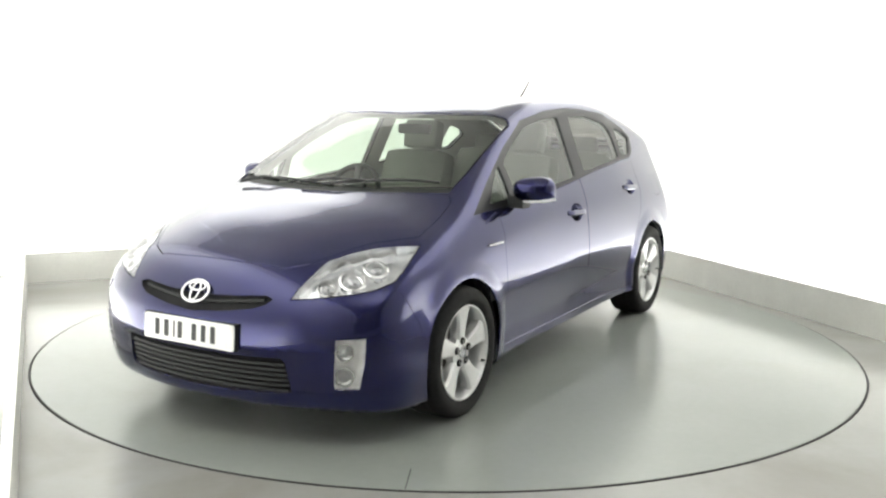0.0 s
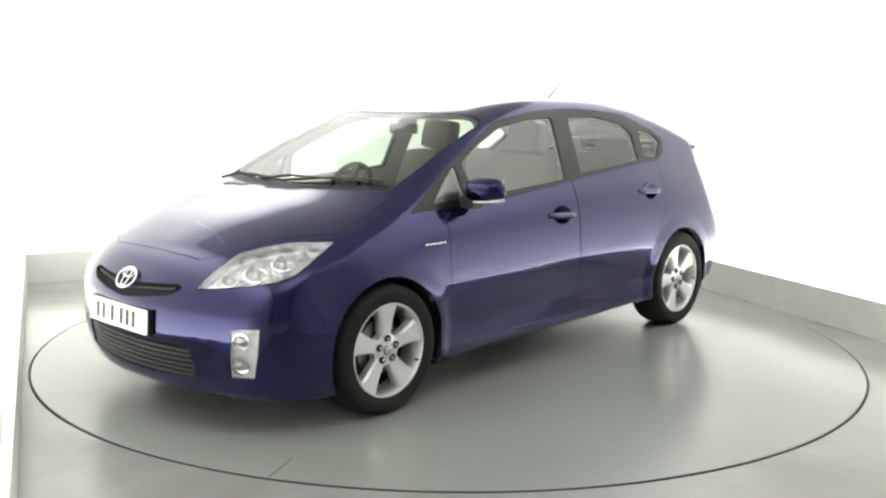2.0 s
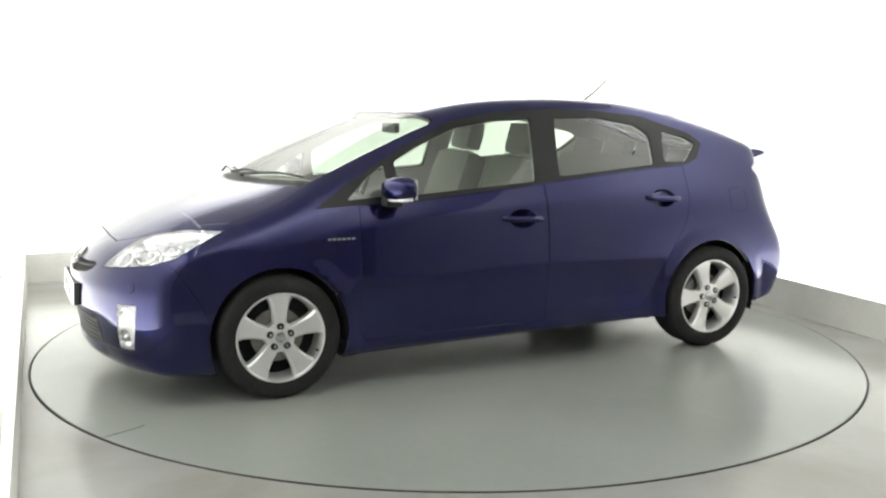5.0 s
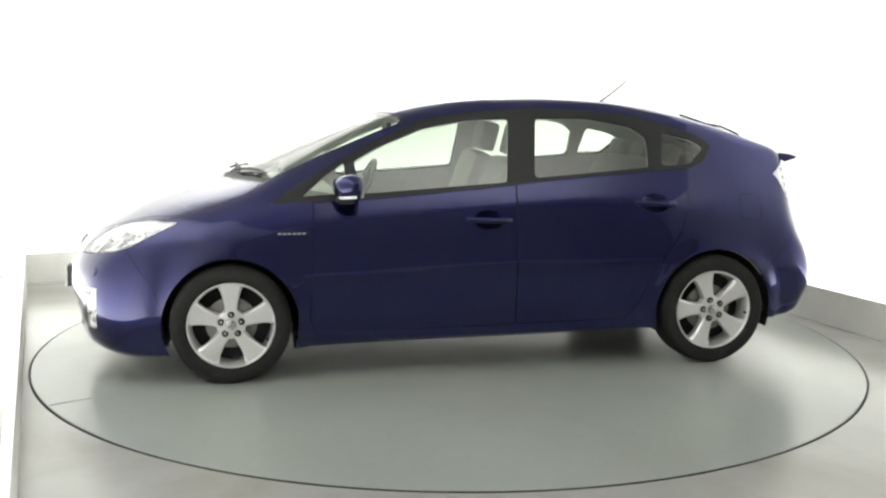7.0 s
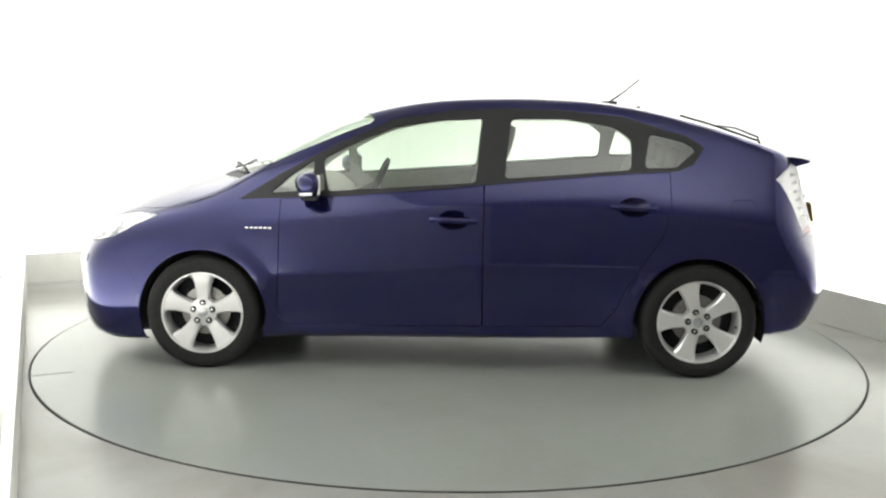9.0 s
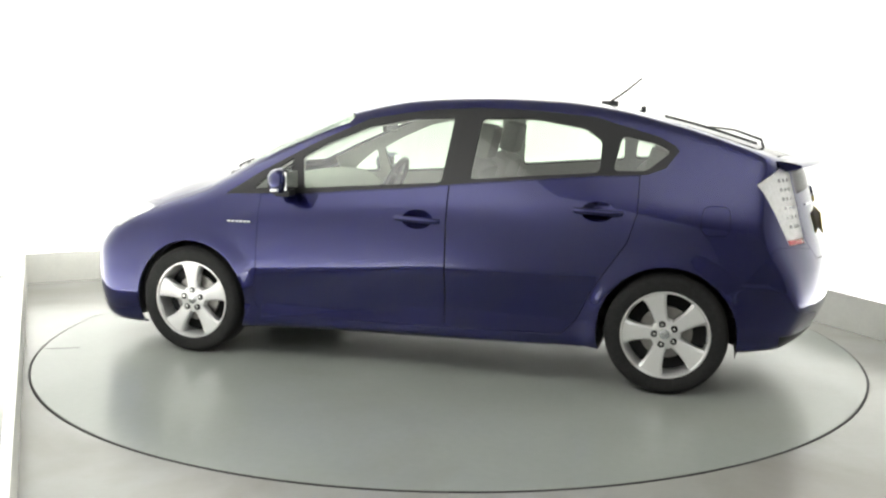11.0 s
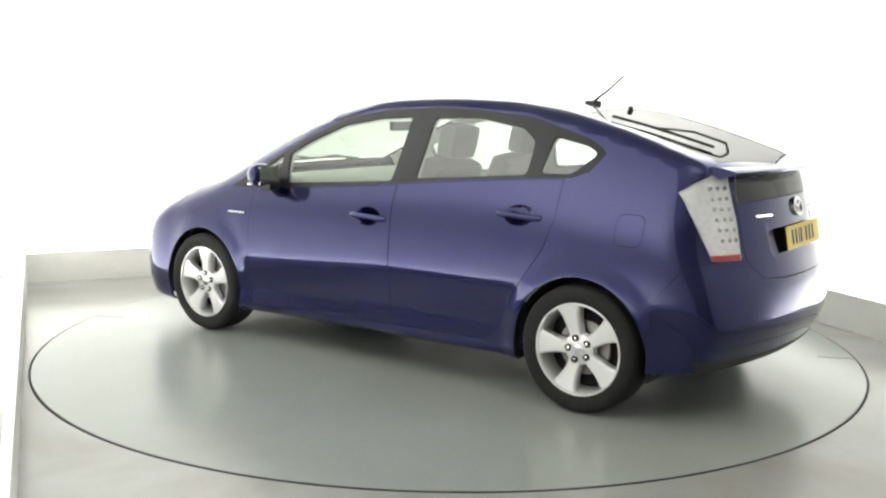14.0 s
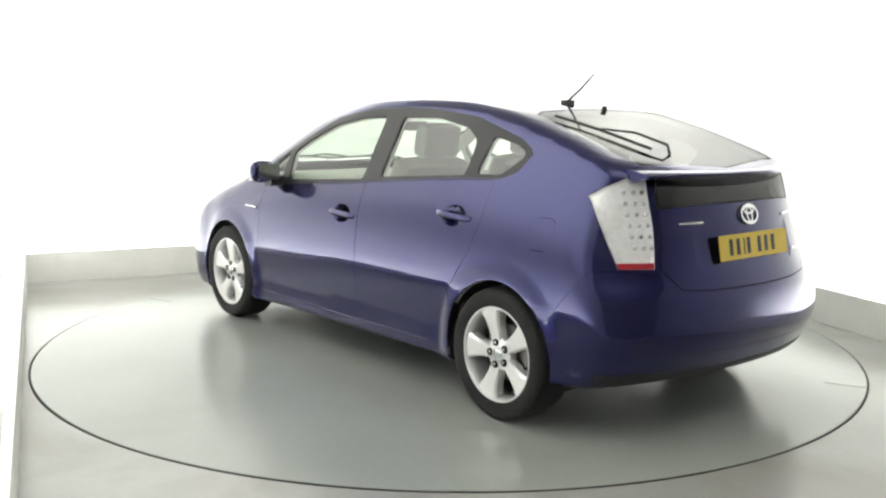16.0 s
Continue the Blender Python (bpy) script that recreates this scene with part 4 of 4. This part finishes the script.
# ---- wheels ----
def build_wheel():
    """A wheel about the origin, its face towards +y."""
    wheel = new("wheel")
    wheel.parent = car
    bm = bmesh.new()
    lathe(bm, [(0.222, 0.006), (0.228, 0.020), (0.250, 0.029), (0.280, 0.030), (0.298, 0.022), (0.308, 0.006), (0.3125, -0.02), (0.3125, -0.15), (0.305, -0.175),
               (0.27, -0.185), (0.222, -0.17)], 72, closed=True)
    tyre = part("tyre", bm, RUBBER, wheel, "black low-profile tyre", smooth=True)
    for off in (-0.045, -0.085, -0.125):
        bm = bmesh.new()
        lathe(bm, [(0.3135, off - 0.004), (0.3135, off + 0.004), (0.308, off + 0.004), (0.308, off - 0.004)], 72, closed=True)
        part("tread_groove", bm, DARK, tyre)
    bm = bmesh.new()
    lathe(bm, [(0.228, 0.012), (0.2255, 0.020), (0.219, 0.020), (0.212, 0.008), (0.205, -0.03), (0.205, -0.15), (0.215, -0.165)], 72)
    rim = part("rim", bm, ALLOY, wheel, "silver alloy rim", smooth=True)
    turn = Matrix(((1, 0, 0, 0), (0, 0, 1, 0), (0, 1, 0, 0), (0, 0, 0, 1)))
    for k in range(5):
        a = 2 * math.pi * k / 5 + math.pi / 2
        rot = Matrix.Rotation(-a, 4, "Y")
        bm = bmesh.new()
        prof = [(0.03, 0.032, 0.004), (0.06, 0.033, 0.000), (0.09, 0.035, 0.001), (0.12, 0.038, 0.003), (0.15, 0.044, 0.006), (0.18, 0.053, 0.008), (0.202, 0.066, 0.009), (0.216, 0.084, 0.010)]
        top = []
        for r, w, h in prof:
            top.append([bm.verts.new(rot @ Vector((r, y, z))) for y, z in ((-0.045, -w), (h - 0.010, -w), (h, -w * 0.78), (h + 0.001, 0), (h, w * 0.78), (h - 0.010, w), (-0.045, w))])
        for p, q in zip(top, top[1:]):
            for i in range(6):
                bm.faces.new((p[i], p[i + 1], q[i + 1], q[i]))
        part("spoke", bm, ALLOY, rim, smooth=True)
    bm = bmesh.new()
    lathe(bm, [(0.078, -0.045), (0.076, -0.006), (0.06, 0.000), (0.034, 0.001), (0.0005, 0.001)], 40)
    part("hub", bm, ALLOY, rim, smooth=True)
    bm = bmesh.new()
    lathe(bm, [(0.027, -0.002), (0.026, 0.004), (0.020, 0.006), (0.0005, 0.0065)], 28)
    part("centre_cap", bm, LED, rim, "silver centre cap", smooth=True)
    for k in range(5):
        a = 2 * math.pi * k / 5 + math.pi / 2
        m = Matrix.Translation((0.054 * math.cos(a), 0, 0.054 * math.sin(a)))
        bm = bmesh.new()
        lathe(bm, [(0.0185, 0.0065), (0.0185, 0.0), (0.0165, 0.0035), (0.0005, 0.0035)], 14, m)
        part("nut_hole", bm, DARK, rim, "dark nut recess")
        bm = bmesh.new()
        lathe(bm, [(0.009, 0.003), (0.008, 0.009), (0.0005, 0.010)], 6, m)
        part("wheel_nut", bm, CHROME, rim, "steel wheel nut")
    bm = bmesh.new()
    lathe(bm, [(0.007, 0.012), (0.006, 0.028), (0.0005, 0.029)], 8, Matrix.Translation((0.20 * math.cos(3.55), -0.004, 0.20 * math.sin(3.55))))
    part("valve", bm, BLACK, rim)
    bm = bmesh.new()
    lathe(bm, [(0.135, -0.075), (0.135, -0.060), (0.06, -0.058), (0.0005, -0.058)], 40)
    part("brake_disc", bm, STEEL, wheel, "grey steel brake disc", smooth=True)
    bm = bmesh.new()
    lathe(bm, [(0.205, -0.10), (0.0005, -0.10)], 40)
    part("back_plate", bm, DARK, wheel, "dark back plate")
    return wheel


wheel = build_wheel()
wheel.matrix_basis = pose(HUB_X, 0.845, HUB_Z)
copy_thing(wheel, pose(-HUB_X, 0.845, HUB_Z, 0, 17, 0))
copy_thing(wheel, pose(HUB_X, -0.845, HUB_Z, 0, 20, 180))
copy_thing(wheel, pose(-HUB_X, -0.845, HUB_Z, 0, 35, 180))
for hx in (HUB_X, -HUB_X):
    for s in (1, -1):
        bm = bmesh.new()
        lathe(bm, [(ARCH + 0.008, s * 0.845), (ARCH + 0.012, s * 0.80), (ARCH + 0.012, s * 0.50), (0.0005, s * 0.50)], 40, Matrix.Translation((hx, 0, HUB_Z)))
        bmesh.ops.delete(bm, geom=[v for v in bm.verts if v.co.z < 0.17], context="VERTS")
        part("wheel_well", bm, DARK, car, "black wheel well liner", smooth=True)


# ---- cabin ----
def cushion(name, m, sx, sy, sz, mat, parent, label="", soft=0.5):
    """A padded block with rounded faces."""
    bm = bmesh.new()
    bmesh.ops.create_cube(bm, size=1.0)
    bmesh.ops.subdivide_edges(bm, edges=bm.edges, cuts=5, use_grid_fill=True)
    for v in bm.verts:
        q = v.co * 2
        n = (abs(q.x) ** 4 + abs(q.y) ** 4 + abs(q.z) ** 4) ** 0.25
        q = q * ((1 - soft) + soft / max(n, 1e-6))
        v.co = m @ Vector((q.x * sx / 2, q.y * sy / 2, q.z * sz / 2))
    return part(name, bm, mat, parent, label, smooth=True)


def seat(x, y):
    s = new("seat")
    s.parent = car
    s["label"] = "grey cloth front seat with headrest"
    s.location = (x, y, 0)
    cushion("seat_cushion", pose(0.05, 0, 0.60, 0, -8), 0.52, 0.50, 0.18, FABRIC, s)
    cushion("backrest", pose(-0.27, 0, 0.88, 0, -20), 0.15, 0.50, 0.58, FABRIC, s)
    cushion("headrest", pose(-0.40, 0, 1.255, 0, -14), 0.11, 0.26, 0.19, FABRIC, s)
    for dy in (-0.06, 0.06):
        bm = bmesh.new()
        tube(bm, [(-0.36, dy, 1.10), (-0.39, dy, 1.20)], 0.007, 6)
        part("headrest_post", bm, CHROME, s)
    return s


seat(0.11, 0.37)
seat(0.11, -0.37)
bench = new("rear_bench")
bench.parent = car
bench["label"] = "grey cloth rear bench with headrests"
cushion("seat_cushion", pose(-0.78, 0, 0.62, 0, -6), 0.50, 1.26, 0.18, FABRIC, bench)
cushion("backrest", pose(-1.13, 0, 0.90, 0, -22), 0.15, 1.26, 0.50, FABRIC, bench)
for y in (0.36, 0.0, -0.36):
    cushion("headrest", pose(-1.24, y, 1.17, 0, -16), 0.09, 0.24, 0.13, FABRIC, bench)
dash = new("dashboard")
dash.parent = car
bm = bmesh.new()
prism(bm, rounded([(1.16, 0.60), (1.18, 0.99), (1.02, 1.005), (0.82, 0.985), (0.70, 0.90), (0.72, 0.72), (0.86, 0.58)], 0.05), -0.70, 0.70,
      Matrix(((1, 0, 0, 0), (0, 0, -1, 0), (0, 1, 0, 0), (0, 0, 0, 1))))
part("dash_top", bm, TRIM, dash, "grey dashboard", smooth=True, bevel=0.02)
bm = bmesh.new()
m = pose(0.52, -0.37, 0.93, 0, 65, 0)
for i in range(28):
    a, b = 2 * math.pi * i / 28, 2 * math.pi * (i + 1) / 28
    for k in range(8):
        c, d = 2 * math.pi * k / 8, 2 * math.pi * (k + 1) / 8
        bm.faces.new([bm.verts.new(m @ Vector(((0.175 + 0.016 * math.cos(v)) * math.cos(u), (0.175 + 0.016 * math.cos(v)) * math.sin(u), 0.016 * math.sin(v))))
                      for u, v in ((a, c), (b, c), (b, d), (a, d))])
bmesh.ops.remove_doubles(bm, verts=bm.verts, dist=1e-4)
part("steering_wheel", bm, BLACK, dash, "black steering wheel", smooth=True)
bm = bmesh.new()
box(bm, -0.165, 0.165, -0.02, 0.02, -0.012, 0.012, m)
box(bm, -0.06, 0.06, -0.07, 0.07, -0.02, 0.02, m)
tube(bm, [m @ Vector((0, 0, 0)), (0.80, -0.37, 0.80)], 0.03, 8)
part("steering_column", bm, BLACK, dash, bevel=0.006)
cushion("cabin_mirror", pose(0.42, 0.0, 1.315), 0.03, 0.22, 0.06, BLACK, car, "black cabin mirror", 0.3)


# ---- movement ----
TURN = [(0.0, 239.95), (0.5, 237.6), (1.0, 234.1), (1.5, 230.5), (2.5, 223.4), (3.5, 216.3), (5.0, 205.6), (7.0, 191.5),
        (8.0, 184.7), (9.0, 178.05), (10.5, 167.8), (12.0, 157.45), (13.0, 150.7), (14.5, 140.1), (15.5, 132.9), (16.0, 129.25)]


def motions():
    spot = Matrix.Translation((CX, CY, 0))
    walk(turntable, [(t, spot @ pose(0, 0, 0, 0, 0, a)) for t, a in TURN])
    walk(car, [(t, spot @ pose(0, 0, 0, 0, 0, a) @ pose(-0.024, -0.013, 0.0)) for t, a in TURN])


motions()
